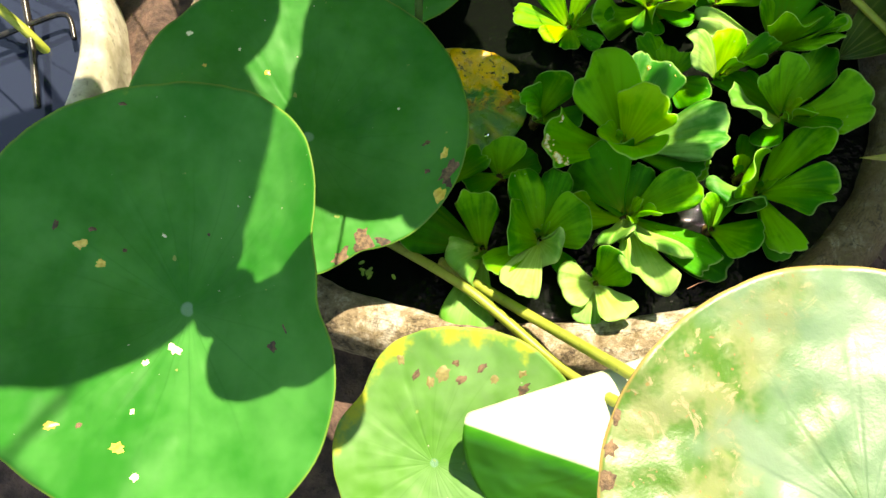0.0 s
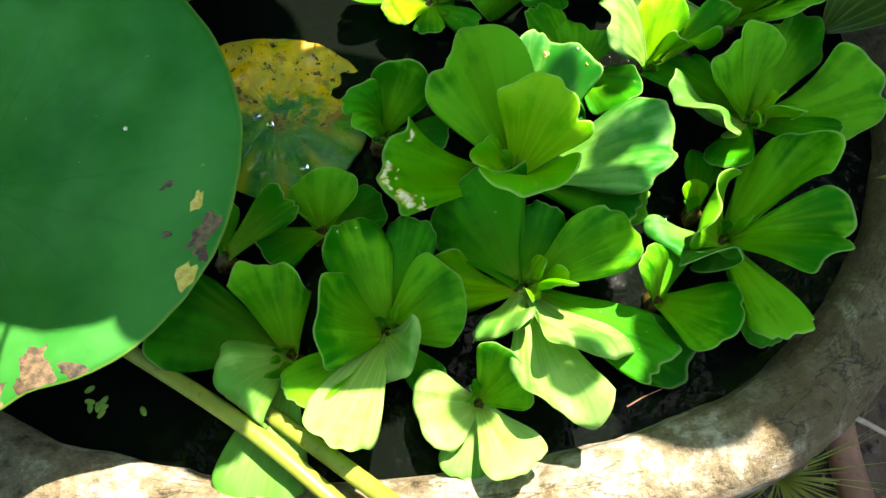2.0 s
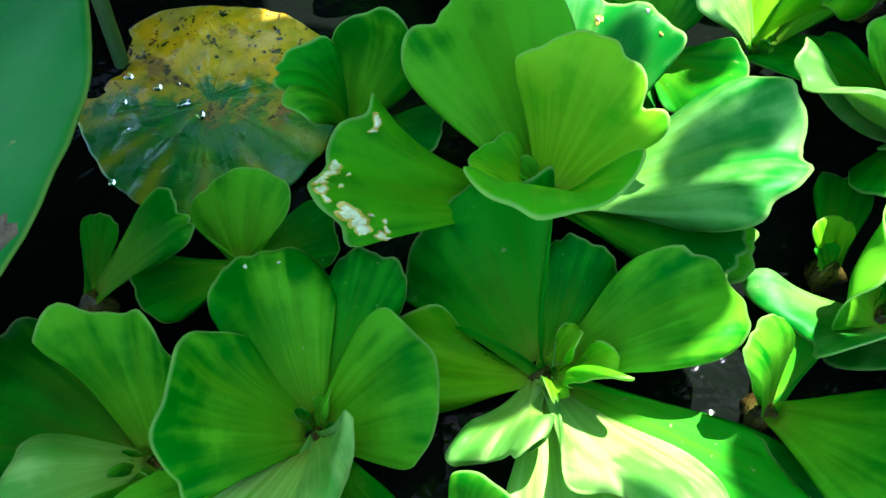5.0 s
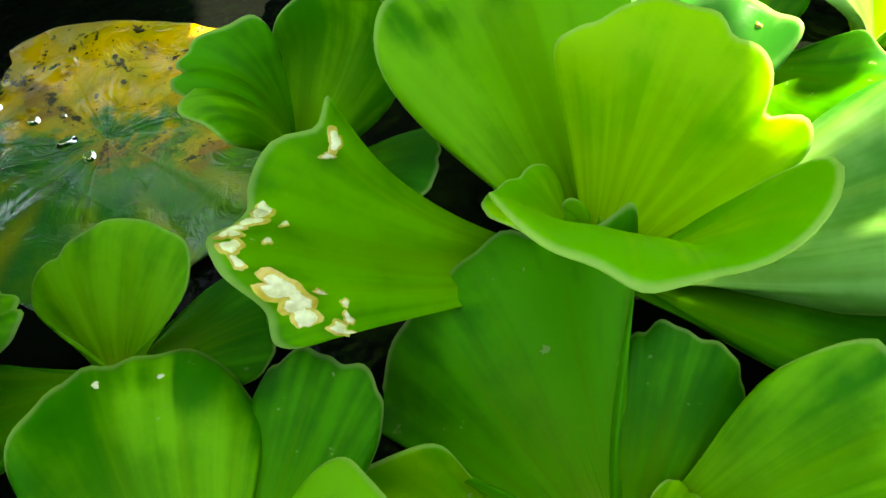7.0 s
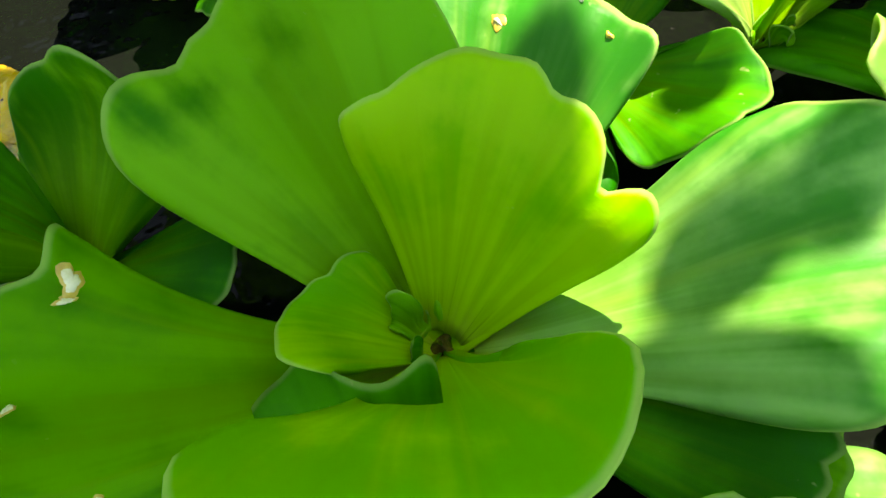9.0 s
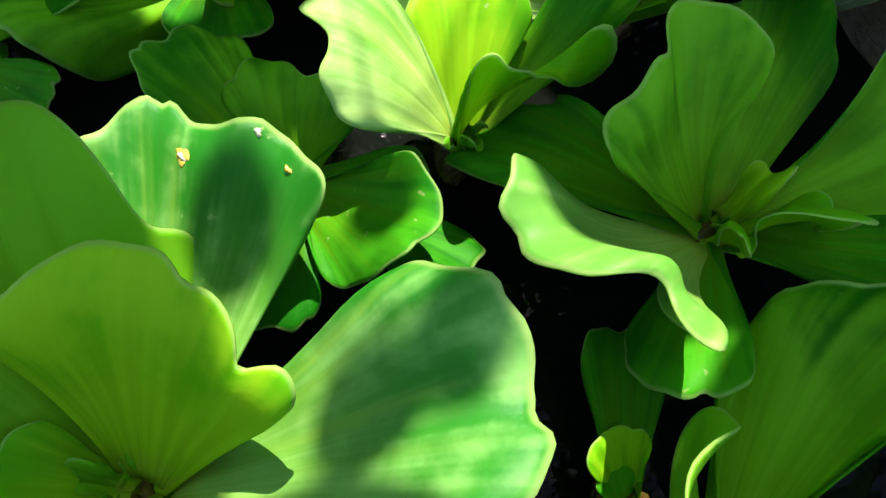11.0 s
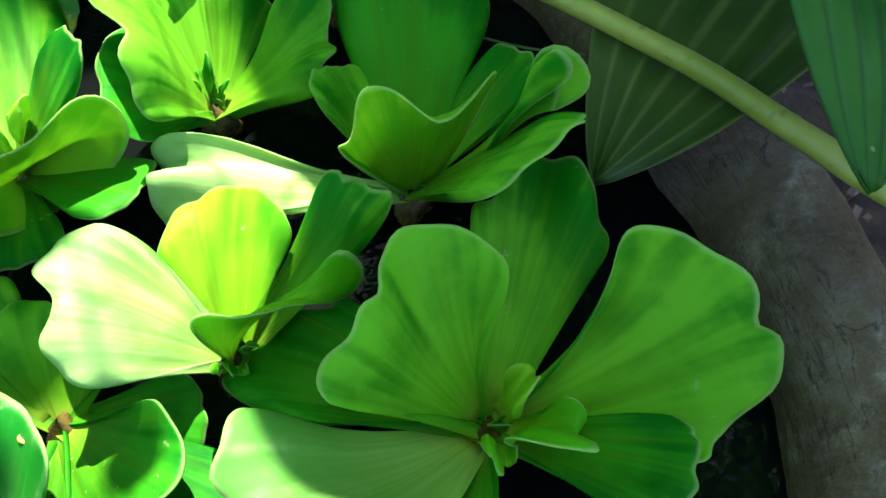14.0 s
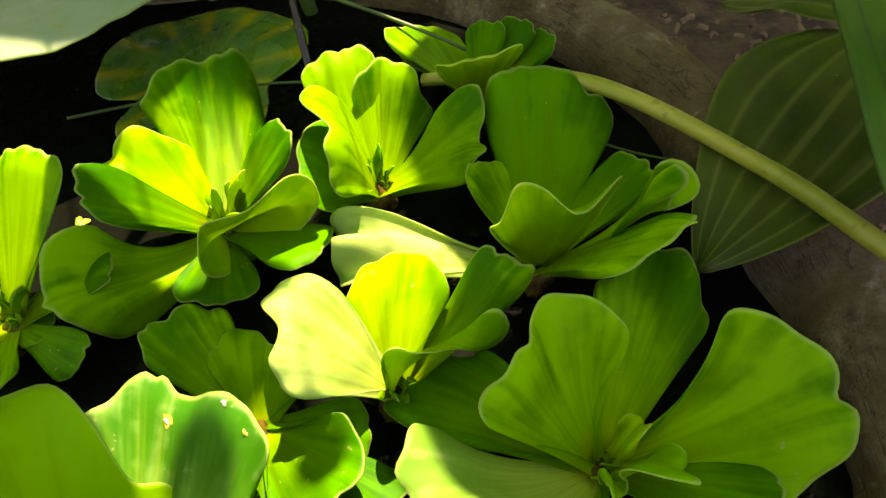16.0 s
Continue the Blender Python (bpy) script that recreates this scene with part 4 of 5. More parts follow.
lettuce_leaf(plant, 119.6, 20.3, 0.0756, 37.1, -31.6, 4.5, cup=0.11, bend=-3.2, curl=-15.0, twist=0.22, edge=(-0.033, -0.096, 0.019, 0.097, 0.017, -0.055), wave=(0.071, -0.015, -0.093, 0.017), roll_over=(-5.7, 24.1, -12.5), ruffle=0.01, kind="d")
lettuce_leaf(plant, 67.5, 36.5, 0.0501, 24.4, 14.0, 4.0, kind="d")
lettuce_leaf(plant, 15.7, 40.1, 0.0668, 31.1, -15.0, 4.0, cup=0.08, bend=-5.2, curl=-35.0, twist=-0.42, edge=(-0.007, 0.166, 0.012, -0.004, -0.032, 0.006), wave=(0.001, -0.036, 0.019, -0.05), roll_over=(11.0, 4.8, 8.7), ruffle=0.01)
lettuce_leaf(plant, 175.2, 9.0, 0.0603, 36.4, 33.0, 4.5, cup=0.32, bend=66.7, curl=-24.4, twist=0.23, edge=(0.064, 0.084, 0.017, -0.022, 0.06, 0.015), wave=(0.053, 0.027, -0.174, 0.022), roll_over=(-21.6, -15.7, -29.8), ruffle=0.01, kind="y")
lettuce_leaf(plant, 272.1, 31.6, 0.0912, 23.7, -8.7, 4.5, cup=0.11, bend=2.1, curl=9.6, twist=0.2, edge=(-0.116, 0.001, 0.026, -0.003, -0.001, -0.021), wave=(-0.045, -0.024, -0.015, -0.028), roll_over=(4.6, 13.8, 35.5), ruffle=0.01, kind="l")
lettuce_leaf(plant, 235.1, 49.5, 0.052, 26.7, 29.4, 3.5, cup=-0.09, bend=65.4, curl=-72.8, twist=-0.42, edge=(-0.033, 0.025, 0.133, -0.024, -0.007, -0.036), wave=(-0.086, 0.0, 0.128, -0.161), roll_over=(20.4, 6.7, 17.1), ruffle=0.01, lip=0.14, kind="l")
lettuce_leaf(plant, 306.4, 41.8, 0.0813, 46.6, -42.6, 4.0, cup=0.13, bend=48.0, curl=-76.6, twist=0.01, edge=(-0.139, -0.136, 0.015, 0.127, 0.03, -0.055), wave=(0.103, 0.018, 0.002, 0.064), roll_over=(6.8, 29.0, -4.9), ruffle=0.01, lip=0.12, kind="l")
lettuce_leaf(plant, 324.8, 14.2, 0.0887, 21.4, -2.8, 3.5, cup=-0.03, bend=3.8, curl=5.2, edge=(0.058, -0.034, -0.038, 0.038, -0.006, 0.006), wave=(0.004, 0.005, 0.003, 0.01), ruffle=0.010, kind="d")
lettuce_leaf(plant, 329.2, 2, 0.1, 20.6, -3.0, 3.5, kind="d")
young_leaves(plant, -25, 1.35, "y")
plant = water_lettuce(0.2789, 0.4896, 0.008, "round-leaved green water lettuce rosette near the rim")
leaf = lettuce_leaf(plant, 106.8, 31.2, 0.0655, 29.2, 8.6, 4.5, cup=0.2, bend=-13.2, curl=-24.2, twist=-0.32, edge=(0.016, 0.048, 0.004, 0.03, -0.002, -0.013), wave=(-0.04, -0.014, 0.053, -0.02), roll_over=(-17.2, -8.3, -3.3), ruffle=0.01)
leaf_scar(leaf, -0.25, 0.93, 0.0008, SCAR, 6)
leaf_scar(leaf, 0.1, 0.9, 0.0006, SCAR, 7)
lettuce_leaf(plant, 181.1, 56.2, 0.0634, 41.2, 1.6, 3.5, cup=0.16, bend=-0.9, curl=28.1, twist=0.09, edge=(0.011, 0.016, 0.019, 0.073, -0.019, -0.057), wave=(0.054, 0.042, -0.07, 0.003), roll_over=(36.0, -19.5, 8.5), ruffle=0.01)
lettuce_leaf(plant, 18.5, 39.1, 0.0536, 51.2, 8.1, 3.2, cup=-0.28, bend=-12.9, curl=-15.7, twist=-0.01, edge=(-0.028, -0.021, 0.045, 0.039, -0.006, -0.005), wave=(0.04, -0.005, 0.06, -0.034), roll_over=(-48.7, -10.4, -15.0), ruffle=0.01)
lettuce_leaf(plant, 293.1, 54.5, 0.0402, 47.1, 23.7, 4.0, cup=0.4, bend=19.1, curl=-61.6, twist=-0.52, edge=(0.129, -0.011, -0.027, 0.061, 0.038, 0.039), wave=(-0.071, -0.054, 0.042, 0.063), roll_over=(-21.6, -9.6, 13.6), ruffle=0.01, lip=0.16, kind="l")
lettuce_leaf(plant, 245.2, 31.0, 0.0804, 22.6, 5.7, 5.0, cup=-0.08, bend=-11.0, curl=30.2, twist=0.07, edge=(-0.036, 0.068, 0.014, 0.02, -0.018, -0.013), wave=(0.002, -0.0, -0.022, -0.004), roll_over=(34.9, 29.6, 0.7), ruffle=0.01, kind="l")
lettuce_leaf(plant, 217.9, 29.5, 0.0691, 20.6, 14.9, 3.5, cup=0.3)
lettuce_leaf(plant, 306.3, 16.2, 0.0445, 22.9, -3.9, 3.5, kind="d")
lettuce_leaf(plant, 71.3, 18.5, 0.0663, 20.6, 1.7, 4.0, kind="d")
young_leaves(plant, 60, 0.55)
plant = water_lettuce(0.2272, 0.4801, 0.0108, "small water lettuce rosette with a folded outer leaf")
lettuce_leaf(plant, 95.6, 56.3, 0.0577, 33.8, 5.2, 4.0, cup=0.08, bend=21.9, curl=-23.3, twist=0.1, edge=(-0.077, 0.029, 0.02, -0.027, -0.0, -0.033), wave=(-0.007, 0.038, -0.032, -0.114), roll_over=(-27.2, 47.4, 14.3), ruffle=0.01)
lettuce_leaf(plant, 160, 14, 0.076, 34.4, -2.0, 4.0, kind="d")
lettuce_leaf(plant, 212.9, 52.5, 0.0535, 42.4, 2.8, 3.5, cup=-0.24, bend=-9.3, curl=-56.3, twist=0.2, edge=(-0.144, -0.045, 0.093, 0.058, -0.031, 0.044), wave=(0.034, 0.013, 0.036, -0.007), roll_over=(27.2, -19.4, -11.4), ruffle=0.01, lip=0.14, kind="l")
lettuce_leaf(plant, 219.8, 47.5, 0.0281, 46.7, 15.3, 3.5, cup=0.4)
lettuce_leaf(plant, 257.4, 7.0, 0.0822, 27.2, -0.0, 4.0, bend=-10.0, kind="l")
young_leaves(plant, 230, 0.45)
plant = water_lettuce(0.3257, 0.4472, 0.0101, "small yellow-green water lettuce rosette against the rim")
lettuce_leaf(plant, 190.4, 30.4, 0.0386, 59.5, -2.5, 3.5, cup=0.15, curl=-40.0, lip=0.1, kind="l")
lettuce_leaf(plant, 291.4, 38.8, 0.0522, 30.3, -2.0, 4.0, cup=0.1, kind="l")
lettuce_leaf(plant, 33.8, 56.8, 0.0414, 47.7, 0.1, 4.0, cup=0.2)
lettuce_leaf(plant, 249.7, 10.7, 0.0406, 30.6, 0.9, 4.0, kind="l")
young_leaves(plant, 110, 0.4)
plant = water_lettuce(0.4762, 0.5292, 0.0124, "green water lettuce rosette with a tall curled inner leaf")
lettuce_leaf(plant, 48.7, 21.1, 0.0792, 23.9, -25.1, 4.5, cup=0.82, bend=13.8, curl=59.3, twist=0.11, edge=(0.216, 0.024, -0.062, -0.002, -0.012, -0.014), wave=(-0.005, -0.029, -0.019, 0.075), roll_over=(-15.6, 79.1, 7.9), neck=0.16, ruffle=0.01)
lettuce_leaf(plant, 334.3, 48.3, 0.0707, 27.3, 1.2, 4.5, cup=0.05, bend=-27.2, curl=3.5, twist=-0.19, edge=(-0.016, -0.044, 0.034, 0.03, 0.018, -0.036), wave=(0.052, -0.044, 0.103, -0.043), roll_over=(-12.8, -11.9, -13.4), ruffle=0.01)
lettuce_leaf(plant, 144.7, 60.0, 0.0533, 61.0, 10.1, 3.2, cup=0.18, bend=41.7, curl=56.1, twist=0.07, edge=(0.039, -0.028, -0.01, -0.007, 0.024, -0.026), wave=(0.041, 0.068, 0.028, -0.043), roll_over=(-7.6, 53.2, -77.3), neck=0.16, ruffle=0.01)
lettuce_leaf(plant, 196.5, 30.4, 0.0449, 63.7, 15.4, 3.6, cup=0.64, bend=42.1, curl=-96.9, twist=-1.04, edge=(0.152, -0.121, -0.017, -0.015, -0.049, -0.077), wave=(-0.103, 0.141, 0.074, -0.235), roll_over=(32.2, -74.1, 13.1), neck=0.98, ruffle=0.01, lip=0.12, kind="p")
lettuce_leaf(plant, 278.2, 26.0, 0.0739, 20.6, 1.2, 4.0)
lettuce_leaf(plant, 280.3, 2, 0.0649, 20.6, -7.0, 3.0, kind="d")
young_leaves(plant, 40, 0.6)
plant = water_lettuce(0.4314, 0.4977, 0.0093, "small low water lettuce rosette with broad flat leaf")
lettuce_leaf(plant, 320.7, 40.4, 0.0506, 47.5, -5.5, 3.8, cup=0.09, bend=-2.1, curl=13.2, twist=-0.03, edge=(0.046, 0.002, -0.013, 0.023, 0.011, -0.007), wave=(-0.002, 0.028, -0.0, -0.013), ruffle=0.010)
lettuce_leaf(plant, 60.0, 12.0, 0.0380, 24.0, 3.9, 3.4, kind="d")
lettuce_leaf(plant, 138.1, 73.0, 0.0473, 22.9, 3.4, 4.0, cup=0.2, curl=-60.0)
plant = water_lettuce(0.4630, 0.5490, 0.0120, "tiny water lettuce seedling with spoon-shaped leaf and low dark leaf", 0.5)
lettuce_leaf(plant, 67.0, 2.0, 0.0440, 25.0, 0.0, 3.4, bend=-6.0, kind="d")
lettuce_leaf(plant, 94.0, 30.0, 0.0105, 58.0, 0.0, 2.6, cup=0.10, bend=-20.0, neck=0.9, ruffle=0.004, kind="d")
plant = water_lettuce(0.5092, 0.6071, 0.0172, "large deep green water lettuce rosette with notched leaves")
lettuce_leaf(plant, 121.3, 55.6, 0.0601, 38.1, 8.7, 5.0, cup=0.51, bend=24.2, curl=-11.0, twist=0.15, edge=(0.034, -0.014, 0.03, 0.024, -0.015, -0.004), wave=(-0.022, 0.018, -0.092, 0.046), roll_over=(-20.8, -5.1, 12.6), ruffle=0.01)
lettuce_leaf(plant, 52.6, 24.4, 0.0737, 24.1, 7.7, 5.0, cup=-0.04, bend=-6.2, curl=-13.3, twist=-0.04, edge=(0.022, 0.037, -0.021, 0.09, -0.006, -0.03), wave=(-0.017, 0.003, 0.024, -0.052), roll_over=(-30.8, 43.9, 11.5), ruffle=0.01)
lettuce_leaf(plant, 350.4, 28.8, 0.074, 30.0, 7.7, 4.5, cup=0.47, bend=45.2, curl=-13.4, twist=-0.33, edge=(-0.114, -0.028, 0.043, 0.069, 0.011, -0.03), wave=(0.007, -0.047, 0.04, 0.045), roll_over=(-24.8, 18.3, -9.1), ruffle=0.01)
lettuce_leaf(plant, 194.4, 49.2, 0.0797, 32.5, 11.5, 3.8, cup=0.37, bend=62.7, curl=-90.9, twist=-0.45, edge=(0.071, -0.154, 0.026, 0.101, -0.02, -0.027), wave=(0.039, 0.05, -0.07, -0.031), roll_over=(14.5, 33.0, 5.6), neck=0.58, ruffle=0.01, kind="l")
lettuce_leaf(plant, 138.4, 8.3, 0.0723, 27.7, 3.7, 3.5, cup=0.09, bend=-23.9, curl=-33.0, twist=-0.08, edge=(-0.026, 0.042, -0.011, 0.079, 0.037, -0.036), wave=(-0.012, -0.029, 0.006, 0.007), ruffle=0.010, kind="d")
lettuce_leaf(plant, 316.2, 33.2, 0.0541, 20.6, 8.2, 4.0, kind="d")
lettuce_leaf(plant, 230.7, 19.8, 0.0539, 28.4, 32.9, 3.0, kind="d")
young_leaves(plant, -48, 1.3, "y")
plant = water_lettuce(0.4654, 0.5506, 0.0104, "tiny round-leaved water lettuce plantlet")
lettuce_leaf(plant, 95.4, 41.1, 0.0195, 48.2, 8.3, 2.8, cup=0.2, kind="y")
plant = water_lettuce(0.4526, 0.649, 0.0189, "yellow-green translucent water lettuce rosette")
lettuce_leaf(plant, 75.7, 40.2, 0.0455, 42.8, -16.1, 4.0, cup=0.19, bend=-11.7, curl=-12.1, twist=-0.43, edge=(0.034, 0.026, -0.024, 0.054, -0.005, -0.019), wave=(0.01, -0.025, 0.032, -0.014), roll_over=(-27.1, 8.0, 21.9), ruffle=0.01, kind="y")
lettuce_leaf(plant, 156.5, 51.8, 0.0561, 34.0, 1.7, 4.0, cup=-0.08, bend=-33.7, curl=-30.6, twist=-0.06, edge=(0.098, -0.031, 0.014, 0.004, 0.01, -0.035), wave=(0.044, -0.003, -0.023, 0.014), roll_over=(-17.5, -6.9, -7.2), ruffle=0.01, kind="l")
lettuce_leaf(plant, 25.8, 34.4, 0.0613, 14.9, -5.2, 4.5, cup=0.1, bend=25.7, curl=10.1, twist=-0.06, edge=(0.04, -0.003, -0.019, -0.011, 0.005, -0.007), wave=(-0.009, 0.043, 0.012, -0.008), ruffle=0.010)
lettuce_leaf(plant, 345.9, 58.0, 0.0445, 24.4, -42.1, 3.6, cup=0.62, bend=-56.8, curl=11.8, twist=1.1, edge=(-0.181, -0.167, 0.009, -0.011, 0.03, -0.042), wave=(0.005, -0.022, -0.039, 0.052), roll_over=(-3.9, 42.9, 34.4), neck=0.18, ruffle=0.01, lip=0.1, kind="y")
young_leaves(plant, -80, 0.4)
plant = water_lettuce(0.4075, 0.6478, 0.0184, "small dark green water lettuce rosette")
lettuce_leaf(plant, 304.5, 22.0, 0.0448, 39.0, 10.7, 3.6, cup=0.22, bend=-4.6, curl=21.4, twist=-0.27, edge=(-0.046, 0.03, -0.008, 0.061, 0.015, -0.012), wave=(-0.0, -0.002, 0.058, 0.046), roll_over=(-35.4, -10.0, 7.1), ruffle=0.01, kind="d")
lettuce_leaf(plant, 72.4, 28.6, 0.0339, 53.8, 5.7, 4.0, cup=0.4, bend=-17.7, curl=-22.9, twist=0.09, edge=(-0.044, -0.092, -0.023, 0.01, -0.025, -0.051), wave=(0.109, 0.026, -0.08, 0.024), roll_over=(-22.8, 59.7, 50.4), ruffle=0.01)
lettuce_leaf(plant, 119.2, 23.5, 0.053, 27.7, 6.5, 3.6, cup=0.1, bend=-7.6, curl=-16.0, twist=0.09, edge=(0.011, -0.071, -0.006, 0.041, 0.011, -0.035), wave=(-0.034, 0.023, 0.013, 0.004), roll_over=(-33.1, 0.9, -0.7), ruffle=0.01)
lettuce_leaf(plant, 338.5, 2, 0.0361, 36.3, 20.3, 3.6, kind="d")
lettuce_leaf(plant, 253.9, 2, 0.0405, 22.9, 10.9, 3.6, kind="d")
lettuce_leaf(plant, 315.1, 5.6, 0.0536, 20.6, -16.0, 3.6, kind="d")
plant = water_lettuce(0.4658, 0.7432, 0.0126, "upright water lettuce rosette with wavy leaf edges")
lettuce_leaf(plant, 61.0, 47.8, 0.0528, 28.9, -2.7, 4.5, cup=0.01, bend=52.7, curl=-23.7, twist=-0.29, edge=(-0.07, 0.038, 0.007, 0.042, 0.015, -0.035), wave=(0.019, 0.0, 0.091, -0.045), roll_over=(-23.1, -7.3, -2.2), ruffle=0.01)
lettuce_leaf(plant, 97.3, 40.6, 0.0623, 23.1, -4.4, 4.5, cup=0.12)
lettuce_leaf(plant, 172.2, 75.4, 0.0519, 51.2, 2.1, 3.5, cup=-0.17, bend=-2.5, curl=-59.3, twist=-0.06, edge=(0.116, -0.028, 0.01, -0.003, 0.011, -0.062), wave=(0.021, 0.004, -0.048, 0.026), roll_over=(49.2, -5.2, -7.3), ruffle=0.01)
lettuce_leaf(plant, 350.9, 38.8, 0.0554, 27.8, -11.9, 4.0, cup=0.35, bend=7.5, curl=-18.3, twist=-0.42, edge=(-0.08, -0.01, -0.004, -0.002, -0.002, -0.044), wave=(-0.047, 0.018, 0.035, -0.063), roll_over=(5.8, 4.8, -11.5), ruffle=0.01)
lettuce_leaf(plant, 161.5, 43.3, 0.0393, 58.8, -9.3, 3.5, kind="d")
young_leaves(plant, 80, 0.5)
plant = water_lettuce(0.5172, 0.6885, 0.012, "water lettuce rosette with a tall cupped front leaf")
lettuce_leaf(plant, 69.1, 32.8, 0.0796, 30.1, 7.9, 4.5, cup=-0.1, bend=-6.4, curl=9.2, twist=0.14, edge=(-0.008, -0.012, -0.013, 0.036, 0.006, -0.018), wave=(-0.006, 0.025, -0.042, -0.047), roll_over=(-45.9, 6.1, 22.3), ruffle=0.01, kind="d")
lettuce_leaf(plant, 258.5, 83.6, 0.0576, 35.3, 2.8, 4.0, cup=0.36, bend=20.7, curl=-15.3, twist=-0.06, edge=(-0.059, -0.074, 0.064, 0.095, -0.012, -0.045), wave=(0.026, -0.009, 0.051, 0.002), roll_over=(-21.3, -23.9, 19.0), ruffle=0.01, kind="y")
lettuce_leaf(plant, 105.2, 36.5, 0.0462, 32.2, 30.7, 4.0, cup=0.2, lip=0.08)
lettuce_leaf(plant, 337.0, 61.5, 0.0724, 12.3, -11.8, 3.6, cup=0.6, bend=59.6, curl=-49.1, twist=0.31, edge=(0.021, -0.041, 0.03, -0.067, 0.005, -0.078), wave=(0.069, -0.03, -0.008, -0.032), roll_over=(-39.0, 54.6, 45.4), neck=0.4, ruffle=0.01)
lettuce_leaf(plant, 161.4, 13.0, 0.0824, 16.1, 3.5, 4.5, cup=0.38, bend=19.7, curl=-31.6, twist=0.15, edge=(0.031, -0.1, -0.036, -0.002, -0.038, -0.008), wave=(0.016, 0.042, -0.025, 0.073), roll_over=(-40.3, 1.2, -19.2), ruffle=0.01, kind="l")
lettuce_leaf(plant, 301.9, 54.8, 0.078, 20.6, -5.1, 4.0)
lettuce_leaf(plant, 22.3, 33.1, 0.0575, 20.6, -11.2, 3.0)
young_leaves(plant, 0, 0.5)
plant = water_lettuce(0.4004, 0.741, 0.0116, "bright green water lettuce rosette with a coiled young leaf")
lettuce_leaf(plant, 87.1, 17.4, 0.0774, 29.5, 8.9, 4.5, cup=0.18, bend=23.6, curl=17.1, twist=-0.24, edge=(-0.033, 0.095, 0.065, -0.002, -0.039, -0.036), wave=(-0.082, 0.022, 0.027, -0.013), roll_over=(-33.6, 6.0, 18.8), ruffle=0.01)
lettuce_leaf(plant, 134.6, 32.3, 0.0484, 43.3, -11.8, 4.5, cup=0.04, bend=-6.0, curl=8.7, twist=-0.23, edge=(-0.044, 0.102, -0.025, 0.038, 0.053, -0.018), wave=(0.003, 0.113, 0.01, -0.089), roll_over=(-0.6, -63.8, 14.8), ruffle=0.01, kind="y")
lettuce_leaf(plant, 202.9, 19.8, 0.0646, 26.4, 8.2, 4.5, cup=0.3, bend=63.4, curl=-33.3, twist=0.37, edge=(-0.084, 0.096, 0.023, 0.017, 0.003, -0.021), wave=(0.085, 0.138, -0.009, -0.11), roll_over=(28.7, 7.4, -12.7), ruffle=0.01)
lettuce_leaf(plant, 301.4, 47.2, 0.0464, 50.5, -8.2, 3.8, cup=-0.11, bend=-4.1, curl=22.8, twist=0.03, edge=(-0.14, 0.011, 0.023, -0.076, 0.034, 0.05), wave=(-0.004, 0.157, 0.01, -0.124), roll_over=(-25.9, -30.7, 10.2), ruffle=0.01, kind="y")
lettuce_leaf(plant, 323.8, 13.9, 0.049, 31.4, -18.6, 4.0, kind="d")
lettuce_leaf(plant, 261.8, 7.9, 0.0384, 41.3, -2.9, 4.0, kind="d")
lettuce_leaf(plant, 25.6, 45.5, 0.0522, 22.9, -9.4, 4.0, kind="d")
lettuce_leaf(plant, 180.0, 47.9, 0.0598, 20.6, -10.9, 3.5, kind="d")
young_leaves(plant, 30, 0.8, "y")
plant = water_lettuce(0.5227, 0.7872, 0.0121, "distant water lettuce rosette by the rim")
lettuce_leaf(plant, 112.5, 13.1, 0.0558, 39.0, 21.3, 4.5, cup=0.12)
lettuce_leaf(plant, 252.3, 59.2, 0.0606, 29.9, 16.5, 3.6, cup=0.3, kind="y")
lettuce_leaf(plant, 65.0, 48.8, 0.0367, 23.7, -6.6, 4.0, kind="d")
lettuce_leaf(plant, 17.4, 31.6, 0.0448, 22.9, -11.4, 4.0)
lettuce_leaf(plant, 36.6, 39.9, 0.0425, 22.9, -7.9, 4.0, kind="d")
plant = water_lettuce(0.3193, 0.7175, 0.01, "water lettuce rosette over open dark water")
lettuce_leaf(plant, 63.4, 43.2, 0.0679, 21.3, -1.5, 4.5, cup=0.12)
lettuce_leaf(plant, 334.5, 13.5, 0.017, 53.4, -2.5, 3.5)
lettuce_leaf(plant, 317.6, 11.5, 0.0402, 22.9, 20.2, 3.5, kind="d")
lettuce_leaf(plant, 172, 16, 0.060, 26, 6, 4.0, cup=0.12, bend=-10, kind="m")
lettuce_leaf(plant, 215, 24, 0.038, 30, 0, 3.8, cup=0.2, curl=-20, kind="y")
lettuce_leaf(plant, 128, 34, 0.052, 26, -6, 4.0, cup=0.15, kind="m")
lettuce_leaf(plant, 265, 20, 0.036, 28, 4, 3.8, cup=0.1, kind="m")
lettuce_leaf(plant, 15, 22, 0.046, 30, -8, 3.8, cup=0.1, bend=-12, kind="m")
young_leaves(plant, 20, 0.6)
plant = water_lettuce(0.2806, 0.6126, 0.0107, "small dark-leaved water lettuce rosette")
lettuce_leaf(plant, 57.4, 52.7, 0.0529, 41.5, -10.7, 4.5, cup=0.35, bend=-17.8, curl=49.2, twist=-0.37, edge=(0.165, 0.102, 0.013, 0.065, -0.013, -0.083), wave=(0.047, 0.108, 0.032, -0.057), roll_over=(-33.1, 19.5, 2.1), neck=0.16, ruffle=0.01)
